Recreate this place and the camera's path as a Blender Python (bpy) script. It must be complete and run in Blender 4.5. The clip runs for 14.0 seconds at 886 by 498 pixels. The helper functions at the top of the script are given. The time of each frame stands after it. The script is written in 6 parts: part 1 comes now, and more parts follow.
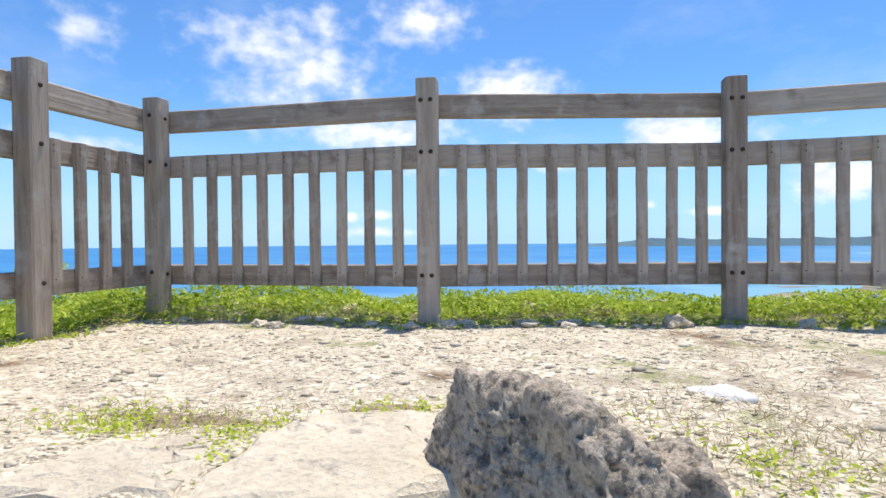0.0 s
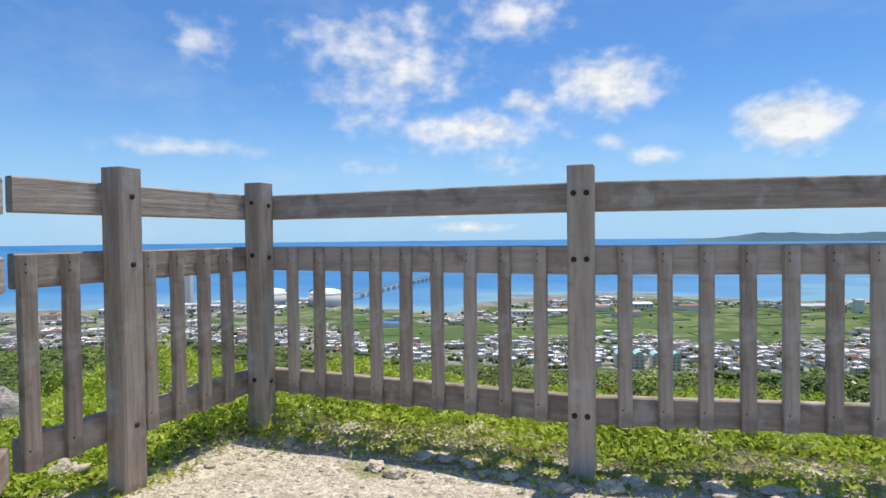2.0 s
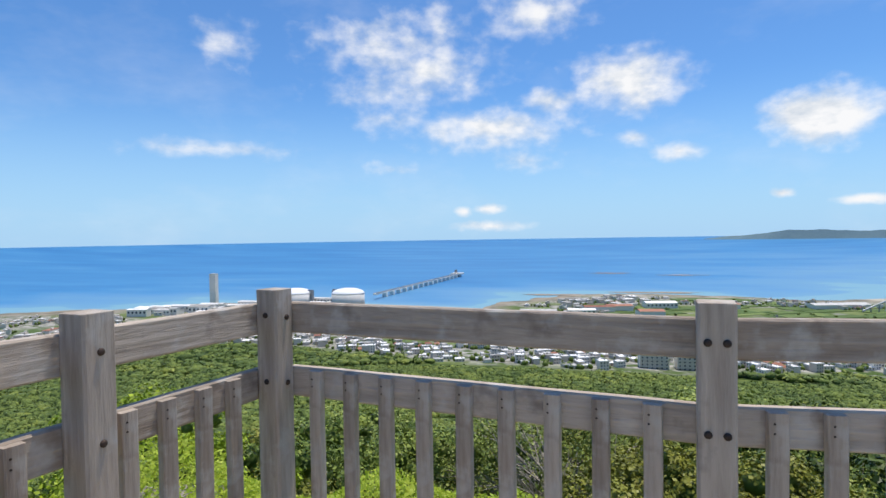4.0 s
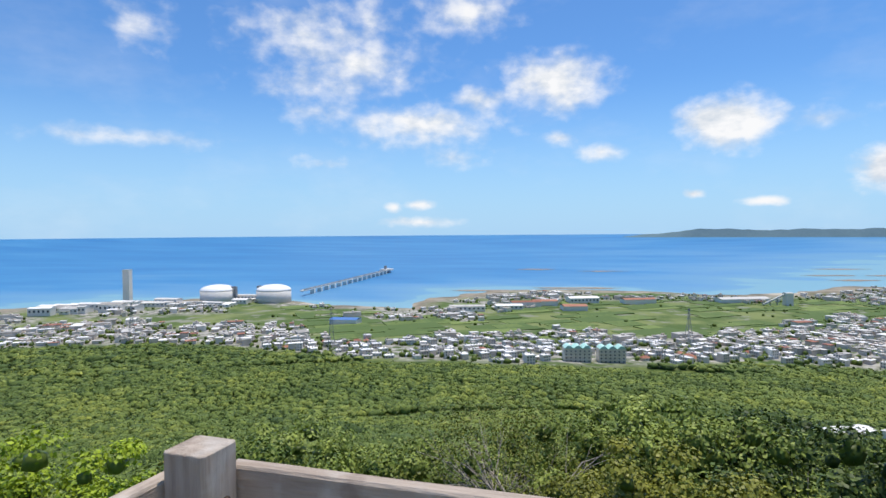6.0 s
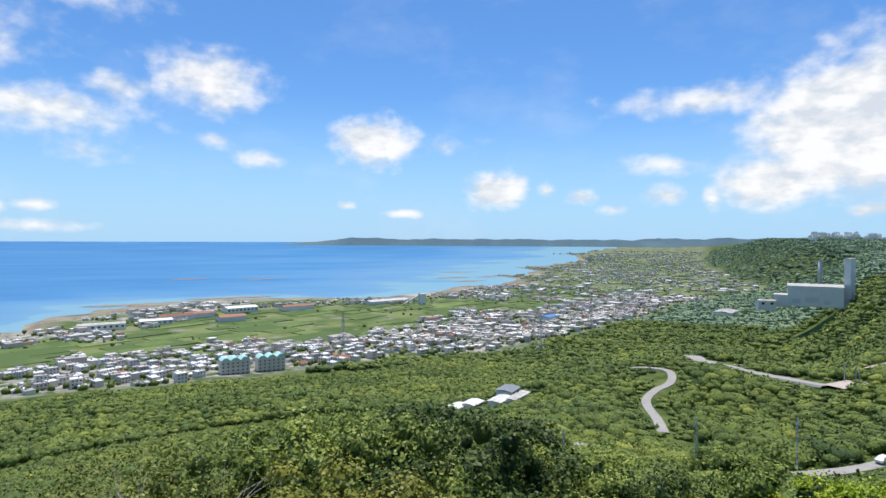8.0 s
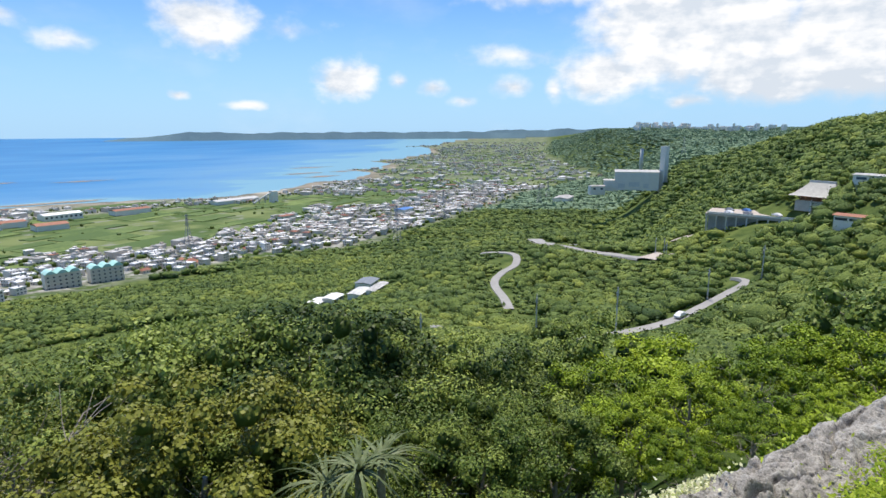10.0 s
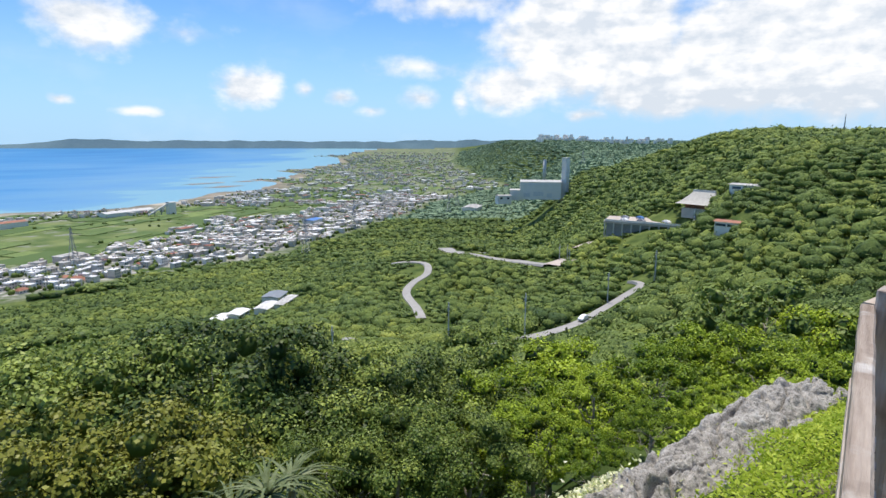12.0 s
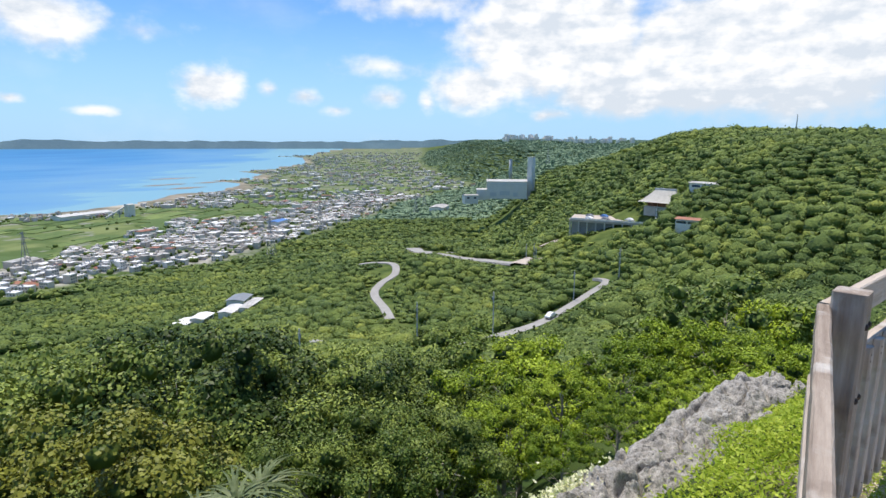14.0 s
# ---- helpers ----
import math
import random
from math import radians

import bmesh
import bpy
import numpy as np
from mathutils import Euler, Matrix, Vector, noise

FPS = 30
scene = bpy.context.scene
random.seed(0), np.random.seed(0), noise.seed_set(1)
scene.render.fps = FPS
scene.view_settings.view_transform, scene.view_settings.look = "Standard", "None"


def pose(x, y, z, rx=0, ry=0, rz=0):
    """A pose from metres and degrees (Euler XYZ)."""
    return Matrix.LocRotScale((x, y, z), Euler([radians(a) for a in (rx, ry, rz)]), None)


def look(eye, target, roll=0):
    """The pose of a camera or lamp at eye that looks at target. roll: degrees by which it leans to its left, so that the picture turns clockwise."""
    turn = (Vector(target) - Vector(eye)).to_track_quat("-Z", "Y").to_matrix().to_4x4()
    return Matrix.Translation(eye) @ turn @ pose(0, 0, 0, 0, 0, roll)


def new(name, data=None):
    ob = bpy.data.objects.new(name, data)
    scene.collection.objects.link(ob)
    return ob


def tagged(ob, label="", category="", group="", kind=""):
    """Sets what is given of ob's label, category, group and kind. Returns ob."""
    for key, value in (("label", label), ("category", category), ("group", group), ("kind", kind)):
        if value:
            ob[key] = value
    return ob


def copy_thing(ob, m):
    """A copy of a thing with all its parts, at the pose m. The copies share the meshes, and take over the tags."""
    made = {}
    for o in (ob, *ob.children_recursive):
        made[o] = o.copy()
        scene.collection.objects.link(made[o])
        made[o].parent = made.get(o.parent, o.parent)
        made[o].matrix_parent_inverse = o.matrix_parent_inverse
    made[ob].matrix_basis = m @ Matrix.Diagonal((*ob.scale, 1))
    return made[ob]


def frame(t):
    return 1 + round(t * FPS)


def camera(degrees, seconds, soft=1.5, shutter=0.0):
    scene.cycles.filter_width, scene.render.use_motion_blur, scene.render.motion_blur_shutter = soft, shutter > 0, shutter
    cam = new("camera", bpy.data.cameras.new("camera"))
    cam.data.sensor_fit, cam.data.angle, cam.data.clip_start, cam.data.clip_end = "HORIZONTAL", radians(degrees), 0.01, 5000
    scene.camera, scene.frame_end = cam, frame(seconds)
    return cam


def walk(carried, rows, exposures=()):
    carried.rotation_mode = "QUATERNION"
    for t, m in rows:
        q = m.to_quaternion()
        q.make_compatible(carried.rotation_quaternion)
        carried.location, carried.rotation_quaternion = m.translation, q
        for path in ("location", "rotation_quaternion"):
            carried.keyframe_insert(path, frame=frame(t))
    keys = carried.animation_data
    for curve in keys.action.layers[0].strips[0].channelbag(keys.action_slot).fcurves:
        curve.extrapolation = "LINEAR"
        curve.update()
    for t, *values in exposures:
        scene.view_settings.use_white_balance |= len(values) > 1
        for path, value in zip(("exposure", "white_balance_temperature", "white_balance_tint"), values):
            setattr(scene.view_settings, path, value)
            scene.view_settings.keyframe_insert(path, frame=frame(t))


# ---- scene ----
cam = camera(75.7, 14.0)
PATH = [
    (0, (0.848, 0.023, 0.443), (0.787, 2.022, 0.415), -0.5),
    (0.5, (0.725, 0.134, 0.637), (0.43, 2.112, 0.601), -0.7),
    (1, (0.687, 0.248, 0.76), (0.351, 2.219, 0.726), -0.7),
    (1.5, (0.636, 0.462, 0.909), (0.275, 2.428, 0.862), -0.7),
    (2, (0.559, 0.608, 1.01), (0.182, 2.571, 0.968), -0.6),
    (2.5, (0.445, 0.749, 1.176), (0.041, 2.708, 1.142), -0.6),
    (3, (0.397, 0.908, 1.271), (0.025, 2.873, 1.225), -0.6),
    (3.5, (0.335, 1.069, 1.477), (-0.064, 3.028, 1.441), -0.7),
    (3.7, (0.319, 1.126, 1.493), (-0.131, 3.074, 1.451), -0.9),
    (5.8, (-0.303, 2.112, 1.741), (-0.67, 4.077, 1.683), -0.5),
    (6, (-0.322, 2.245, 1.752), (-0.529, 4.233, 1.691), -0.4),
    (6.1, (-0.33, 2.314, 1.752), (-0.466, 4.308, 1.689), -0.4),
    (6.5, (-0.35, 2.52, 1.757), (-0.323, 4.519, 1.696), -0.2),
    (7, (-0.34, 2.75, 1.76), (0.02, 4.716, 1.708), 0.1),
    (7.5, (-0.3, 2.93, 1.763), (0.468, 4.776, 1.717), 0.4),
    (8, (-0.25, 3.02, 1.767), (0.67, 4.796, 1.732), 0.3),
    (8.5, (-0.2, 3.08, 1.771), (0.823, 4.798, 1.738), 0.3),
    (9, (-0.16, 3.12, 1.775), (0.936, 4.764, 1.466), 0.3),
    (11.3, (-0.085, 3.158, 1.781), (1.412, 4.432, 1.412), 0.3),
    (11.5, (-0.079, 3.155, 1.782), (1.425, 4.42, 1.414), 0.2),
    (12, (-0.086, 3.156, 1.784), (1.44, 4.395, 1.415), 0.3),
    (12.5, (-0.084, 3.155, 1.787), (1.443, 4.393, 1.421), 0.3),
    (13, (-0.106, 3.163, 1.798), (1.441, 4.376, 1.431), 0.2),
    (13.5, (-0.112, 3.162, 1.806), (1.469, 4.331, 1.439), 0.2),
    (14, (-0.098, 3.169, 1.81), (1.497, 4.318, 1.441), 0.2),
]
walk(cam, [(t, look(eye, target, roll)) for t, eye, target, roll in PATH],
     exposures=((0, 0.22), (0.5, -0.04), (1, -0.08), (1.5, -0.12), (2.5, -0.1), (6, -0.08), (9, 0.0), (14, 0.04)))

# ---- light ----
SUN_TURN, SUN_UP = 30.0, 76.5
world = bpy.data.worlds.new("sky")
scene.world = world
world.use_nodes = True
wn, wl = world.node_tree.nodes, world.node_tree.links
wn.clear()


def wnode(kind, **values):
    n = wn.new(kind)
    for k, val in values.items():
        if k == "operation":
            n.operation = val
        else:
            n.inputs[int(k[1:])].default_value = val
    return n


sky = wn.new("ShaderNodeTexSky")
sky.sky_type, sky.sun_disc = "NISHITA", False
sky.sun_elevation, sky.sun_rotation = radians(SUN_UP), radians(SUN_TURN)
sky.air_density, sky.dust_density, sky.ozone_density = 1.0, 0.4, 2.2
coord = wn.new("ShaderNodeTexCoord")
sep = wn.new("ShaderNodeSeparateXYZ")
wl.new(coord.outputs["Generated"], sep.inputs[0])
turn = wnode("ShaderNodeMath", operation="ARCTAN2")
wl.new(sep.outputs[0], turn.inputs[0]), wl.new(sep.outputs[1], turn.inputs[1])
rise = wnode("ShaderNodeMath", operation="ARCSINE")
wl.new(sep.outputs[2], rise.inputs[0])
deg = wnode("ShaderNodeCombineXYZ")
wl.new(turn.outputs[0], deg.inputs[0]), wl.new(rise.outputs[0], deg.inputs[1])
angle = wnode("ShaderNodeVectorMath", operation="SCALE")
angle.inputs["Scale"].default_value = 57.2958
wl.new(deg.outputs[0], angle.inputs[0])


def wnoise(scale, detail, rough, stretch, shift=(0, 0, 0)):
    m = wnode("ShaderNodeVectorMath", operation="MULTIPLY_ADD", i1=stretch, i2=shift)
    wl.new(angle.outputs[0], m.inputs[0])
    n = wn.new("ShaderNodeTexNoise")
    n.inputs["Scale"].default_value, n.inputs["Detail"].default_value, n.inputs["Roughness"].default_value = scale, detail, rough
    wl.new(m.outputs[0], n.inputs["Vector"])
    return n


warp = wnoise(0.35, 4, 0.6, (1, 1.3, 1))
bentv = wnode("ShaderNodeVectorMath", operation="MULTIPLY_ADD", i1=(3.0, 1.6, 0), i2=(-1.5, -0.8, 0))
wl.new(warp.outputs["Color"], bentv.inputs[0])
place = wnode("ShaderNodeVectorMath", operation="ADD")
wl.new(angle.outputs[0], place.inputs[0]), wl.new(bentv.outputs[0], place.inputs[1])
cloud_sum = None


def cloud(turn_deg, rise_deg, wide, high, dense):
    """One lump of cloud: where it stands in the sky, how wide and high, in degrees."""
    global cloud_sum
    # away from the horizon the warp is kept below the lump's own size
    a = wnode("ShaderNodeVectorMath", operation="MULTIPLY_ADD", i1=(1 / wide, 1 / high, 0), i2=(-turn_deg / wide, -rise_deg / high, 0))
    wl.new((place if high > 1.5 else mild).outputs[0], a.inputs[0])
    b = wnode("ShaderNodeVectorMath", operation="LENGTH")
    wl.new(a.outputs[0], b.inputs[0])
    c = wnode("ShaderNodeMath", operation="MULTIPLY_ADD", i1=-0.75 * dense, i2=1.15 * dense)
    wl.new(b.outputs["Value"], c.inputs[0])
    if cloud_sum is None:
        cloud_sum = c
    else:
        d = wnode("ShaderNodeMath", operation="SMOOTH_MAX", i2=0.25)
        wl.new(cloud_sum.outputs[0], d.inputs[0]), wl.new(c.outputs[0], d.inputs[1])
        cloud_sum = d


half_warp = wnode("ShaderNodeVectorMath", operation="MULTIPLY", i1=(0.3, 0.3, 0))
wl.new(bentv.outputs[0], half_warp.inputs[0])
mild = wnode("ShaderNodeVectorMath", operation="ADD")
wl.new(angle.outputs[0], mild.inputs[0]), wl.new(half_warp.outputs[0], mild.inputs[1])
# fair-weather clouds over the sea
for lump in ((-19.1, 18.5, 5.9, 2.8, 0.66), (-14.5, 16.2, 6.4, 3.1, 0.74), (-18.1, 14.0, 6.0, 1.4, 0.6), (-13.4, 20.0, 2.2, 2.0, 0.6), (5.2, 14.2, 4.7, 2.5, 1.1), (-2.3, 12.9, 2.5, 1.2, 0.8),
             (-8.2, 10.4, 7.4, 1.8, 0.85), (-18.1, 11.7, 3.0, 1.4, 0.5), (20.6, 9.5, 3.6, 2.1, 1.5), (27.4, 9.3, 3.6, 0.8, 0.5), (9.7, 7.5, 2.1, 0.8, 0.8), (5.7, 9.0, 1.7, 0.7, 0.6)):
    cloud(*lump)
for lump in ((-4.8, 7.5, 3.4, 1.1, 0.5), (-17.9, 6.7, 2.2, 0.7, 0.5), (-34.7, 8.5, 6.5, 0.8, 0.6), (-33.6, 17.6, 2.6, 2.0, 0.5), (-3.6, 20.8, 4.5, 2.0, 0.8), (-8.5, 2.7, 1.4, 0.5, 1),
             (-10.8, 2.5, 0.9, 0.5, 0.9), (-8.0, 1.0, 3.4, 0.5, 0.8), (17.8, 3.3, 0.8, 0.4, 1), (23.5, 2.5, 1.6, 0.4, 1)):
    cloud(*lump)
# the heap over the land
for lump in ((32.7, 5.0, 2.6, 1.6, 1.5), (37.5, 4.8, 0.9, 0.6, 0.9), (41.0, 4.1, 1.3, 0.7, 0.8), (48.7, 4.3, 1.7, 0.9, 0.9), (43.8, 2.8, 1.2, 0.5, 0.9), (48.5, 7.0, 3.9, 0.9, 0.7),
             (52.5, 4.0, 0.8, 1.2, 0.8), (57.2, 5.1, 3.9, 1.9, 1.5), (61.1, 7.1, 3.8, 2.9, 1.5), (52.9, 12.5, 8.3, 1.3, 0.8), (63.8, 2.5, 0.9, 0.5, 0.9)):
    cloud(*lump)
for lump in ((64.8, 9.5, 7.5, 4.6, 2.2), (71.4, 5.6, 6.0, 2.6, 2.2), (78.1, 7.6, 6.0, 4.2, 2.5), (86.0, 8.0, 7.0, 5.0, 2.4), (77.0, 4.4, 11.0, 1.4, 1.8), (64.6, 2.6, 1.9, 0.6, 0.8),
             (96.0, 9.0, 9.0, 5.0, 2.0), (70.0, 15.0, 9.0, 2.6, 0.9), (84.0, 15.0, 8.0, 3.0, 1.0)):
    cloud(*lump)
fluff = wnoise(0.42, 6, 0.5, (1, 1.4, 1))
sparse = wnoise(0.06, 5, 0.6, (1, 2.0, 1))
veil = wnode("ShaderNodeMapRange", i1=0.5, i2=0.85, i3=0.0, i4=0.22)
wl.new(sparse.outputs[0], veil.inputs[0])
rough_edge = wnode("ShaderNodeMath", operation="MULTIPLY_ADD", i1=1.25, i2=-0.66)
wl.new(fluff.outputs[0], rough_edge.inputs[0])
dense_sum = wnode("ShaderNodeMath", operation="ADD")
wl.new(cloud_sum.outputs[0], dense_sum.inputs[0]), wl.new(rough_edge.outputs[0], dense_sum.inputs[1])
cover = wn.new("ShaderNodeMapRange")
cover.interpolation_type = "SMOOTHSTEP"
for k, val in ((1, 0.0), (2, 1.05), (3, 0.0), (4, 0.98)):
    cover.inputs[k].default_value = val
wl.new(dense_sum.outputs[0], cover.inputs[0])
cover_all = wnode("ShaderNodeMath", operation="MAXIMUM")
wl.new(cover.outputs[0], cover_all.inputs[0]), wl.new(veil.outputs[0], cover_all.inputs[1])
# grey bellies: a cloud is darker where it is thick and low
belly = wnoise(0.4, 5, 0.55, (0.6, 1.6, 1))
shade = wn.new("ShaderNodeMapRange")
for k, val in ((1, 0.3), (2, 0.62), (3, 0.0), (4, 1.0)):
    shade.inputs[k].default_value = val
over = wnoise(0.5, 7, 0.55, (1, 1.5, 1), (0.35, 1.1, 0))
heap = wnode("ShaderNodeMath", operation="SUBTRACT")
wl.new(fluff.outputs[0], heap.inputs[0]), wl.new(over.outputs[0], heap.inputs[1])
relief = wnode("ShaderNodeMath", operation="MULTIPLY_ADD", i1=0.75)
wl.new(heap.outputs[0], relief.inputs[0]), wl.new(belly.outputs[0], relief.inputs[2])
sep3 = wn.new("ShaderNodeSeparateXYZ")
wl.new(place.outputs[0], sep3.inputs[0])
low_down = wnode("ShaderNodeMapRange", i1=2.2, i2=6.0, i3=0.32, i4=0.0)
over_land = wnode("ShaderNodeMapRange", i1=58.0, i2=70.0, i3=0.0, i4=1.0)
wl.new(sep3.outputs[1], low_down.inputs[0]), wl.new(sep3.outputs[0], over_land.inputs[0])
base_grey = wnode("ShaderNodeMath", operation="MULTIPLY")
wl.new(low_down.outputs[0], base_grey.inputs[0]), wl.new(over_land.outputs[0], base_grey.inputs[1])
lit_top = wnode("ShaderNodeMath", operation="SUBTRACT")
wl.new(relief.outputs[0], lit_top.inputs[0]), wl.new(base_grey.outputs[0], lit_top.inputs[1])
wl.new(lit_top.outputs[0], shade.inputs[0])
white = wn.new("ShaderNodeMix")
white.data_type = "RGBA"
CLOUD = 10.2
white.inputs[6].default_value = (CLOUD * 0.7, CLOUD * 0.76, CLOUD * 0.84, 1)
white.inputs[7].default_value = (CLOUD, CLOUD, CLOUD * 1.01, 1)
wl.new(shade.outputs[0], white.inputs[0])
# sea haze pales the sky towards the horizon
pale = wn.new("ShaderNodeMapRange")
pale.interpolation_type = "SMOOTHSTEP"
for k, val in ((1, -1.0), (2, 15.0), (3, 0.85), (4, 0.0)):
    pale.inputs[k].default_value = val
sep2 = wn.new("ShaderNodeSeparateXYZ")
wl.new(angle.outputs[0], sep2.inputs[0]), wl.new(sep2.outputs[1], pale.inputs[0])
tintsky = wn.new("ShaderNodeMix")
tintsky.data_type, tintsky.blend_type = "RGBA", "MULTIPLY"
tintsky.inputs[0].default_value = 1.0
tintsky.inputs[7].default_value = (0.70, 1.12, 1.56, 1)
wl.new(sky.outputs[0], tintsky.inputs[6])
haze = wn.new("ShaderNodeMix")
haze.data_type = "RGBA"
haze.inputs[7].default_value = (4.6, 7.3, 10.3, 1)
wl.new(pale.outputs[0], haze.inputs[0]), wl.new(tintsky.outputs[2], haze.inputs[6])
both = wn.new("ShaderNodeMix")
both.data_type = "RGBA"
wl.new(cover_all.outputs[0], both.inputs[0]), wl.new(haze.outputs[2], both.inputs[6]), wl.new(white.outputs[2], both.inputs[7])
back = wn.new("ShaderNodeBackground")
back.inputs[1].default_value = 0.1
out = wn.new("ShaderNodeOutputWorld")
wl.new(both.outputs[2], back.inputs[0]), wl.new(back.outputs[0], out.inputs[0])
sun = new("sun", bpy.data.lights.new("sun", "SUN"))
sun.data.energy, sun.data.angle, sun.data.color = 4.6, radians(0.53), (1.0, 0.93, 0.82)
sa, se = radians(SUN_TURN), radians(SUN_UP)
sun.matrix_world = look((0, 0, 0), (-math.sin(sa) * math.cos(se), -math.cos(sa) * math.cos(se), -math.sin(se)))
sun.location = (0, 0, 60)
scene.view_settings.exposure = 0.0


# ---- materials ----
def material(name, dark, light, size=1.0, rough=0.8, bump=0.2, fine=6.0, per=0.0, metal=0.0, extra=None, detail=6, stretch=(1, 1, 1), spec=0.3, trans=0.0):
    """A surface whose colour wanders between two tones at two scales; per: how far single pieces differ."""
    m = bpy.data.materials.new(name)
    m.use_nodes = True
    n, l = m.node_tree.nodes, m.node_tree.links
    p = n["Principled BSDF"]
    p.inputs["Roughness"].default_value, p.inputs["Metallic"].default_value, p.inputs["Specular IOR Level"].default_value = rough, metal, spec
    tc = n.new("ShaderNodeTexCoord")
    mp = n.new("ShaderNodeMapping")
    mp.inputs["Scale"].default_value = stretch
    l.new(tc.outputs["Object"], mp.inputs[0])
    big, small = n.new("ShaderNodeTexNoise"), n.new("ShaderNodeTexNoise")
    for t, s in ((big, 1 / size), (small, fine / size)):
        t.inputs["Scale"].default_value, t.inputs["Detail"].default_value, t.inputs["Roughness"].default_value = s, detail, 0.6
        l.new(mp.outputs[0], t.inputs["Vector"])
    mixer = n.new("ShaderNodeMath")
    mixer.operation = "ADD"
    l.new(big.outputs[0], mixer.inputs[0]), l.new(small.outputs[0], mixer.inputs[1])
    last = mixer
    if per:
        g, o = n.new("ShaderNodeNewGeometry"), n.new("ShaderNodeObjectInfo")
        a = n.new("ShaderNodeMath")
        a.operation = "ADD"
        l.new(g.outputs["Random Per Island"], a.inputs[0]), l.new(o.outputs["Random"], a.inputs[1])
        b = n.new("ShaderNodeMath")
        b.operation = "MULTIPLY_ADD"
        b.inputs[1].default_value = per
        l.new(a.outputs[0], b.inputs[0]), l.new(mixer.outputs[0], b.inputs[2])
        c = n.new("ShaderNodeMath")
        c.operation = "SUBTRACT"
        c.inputs[1].default_value = per
        l.new(b.outputs[0], c.inputs[0])
        last = c
    ramp = n.new("ShaderNodeMapRange")
    ramp.inputs[1].default_value, ramp.inputs[2].default_value = 0.62, 1.38
    l.new(last.outputs[0], ramp.inputs[0])
    mix = n.new("ShaderNodeMix")
    mix.data_type = "RGBA"
    mix.inputs[6].default_value, mix.inputs[7].default_value = (*dark, 1), (*light, 1)
    l.new(ramp.outputs[0], mix.inputs[0])
    l.new(mix.outputs[2], p.inputs["Base Color"])
    if bump:
        bp = n.new("ShaderNodeBump")
        bp.inputs["Strength"].default_value, bp.inputs["Distance"].default_value = bump, size / fine
        l.new(small.outputs[0], bp.inputs["Height"]), l.new(bp.outputs[0], p.inputs["Normal"])
    if trans:
        t2 = n.new("ShaderNodeBsdfTranslucent")
        l.new(mix.outputs[2], t2.inputs[0])
        ms = n.new("ShaderNodeMixShader")
        ms.inputs[0].default_value = trans
        l.new(p.outputs[0], ms.inputs[1]), l.new(t2.outputs[0], ms.inputs[2]), l.new(ms.outputs[0], n["Material Output"].inputs[0])
    if extra:
        extra(n, l, p, mix, tc)
    return m


def blotches(colour, size, low, high, seed=0.0):
    """Stains with a shape of their own, laid over the base colour."""
    def add(n, l, p, mix, tc):
        t = n.new("ShaderNodeTexNoise")
        t.noise_dimensions = "4D"
        t.inputs["W"].default_value, t.inputs["Scale"].default_value, t.inputs["Detail"].default_value = seed, 1 / size, 8
        l.new(tc.outputs["Object"], t.inputs["Vector"])
        r = n.new("ShaderNodeMapRange")
        r.inputs[1].default_value, r.inputs[2].default_value = low, high
        l.new(t.outputs[0], r.inputs[0])
        mx = n.new("ShaderNodeMix")
        mx.data_type = "RGBA"
        src = p.inputs["Base Color"].links[0].from_socket
        l.new(r.outputs[0], mx.inputs[0]), l.new(src, mx.inputs[6])
        mx.inputs[7].default_value = (*colour, 1)
        l.new(mx.outputs[2], p.inputs["Base Color"])
    return add


def several(*adds):
    def add(*a):
        for f in adds:
            f(*a)
    return add


def timber(name, stretch):
    return material(name, (0.25, 0.19, 0.146), (0.6, 0.505, 0.415), 0.12, 0.85, 0.6, 5, 0.35, stretch=stretch, detail=9,
                    extra=several(blotches((0.14, 0.1, 0.078), 0.14, 0.57, 0.78, 1), blotches((0.56, 0.52, 0.47), 0.1, 0.54, 0.74, 5)))


def tree_tone(n, l, p, mix, tc):
    """Each crown of a wood has its own shade of green, kept on its corners."""
    a = n.new("ShaderNodeAttribute")
    a.attribute_name = "tone"
    m = n.new("ShaderNodeMix")
    m.data_type, m.blend_type = "RGBA", "MULTIPLY"
    m.inputs[0].default_value = 1.0
    r = n.new("ShaderNodeValToRGB")
    e = r.color_ramp.elements
    e[0].position, e[0].color = 0.0, (0.48, 0.6, 0.52, 1)
    e[1].position, e[1].color = 1.0, (2.0, 1.7, 1.25, 1)
    k = e.new(0.5)
    k.color = (1.12, 1.14, 0.95, 1)
    l.new(a.outputs["Fac"], r.inputs[0]), l.new(mix.outputs[2], m.inputs[6]), l.new(r.outputs[0], m.inputs[7]), l.new(m.outputs[2], p.inputs["Base Color"])


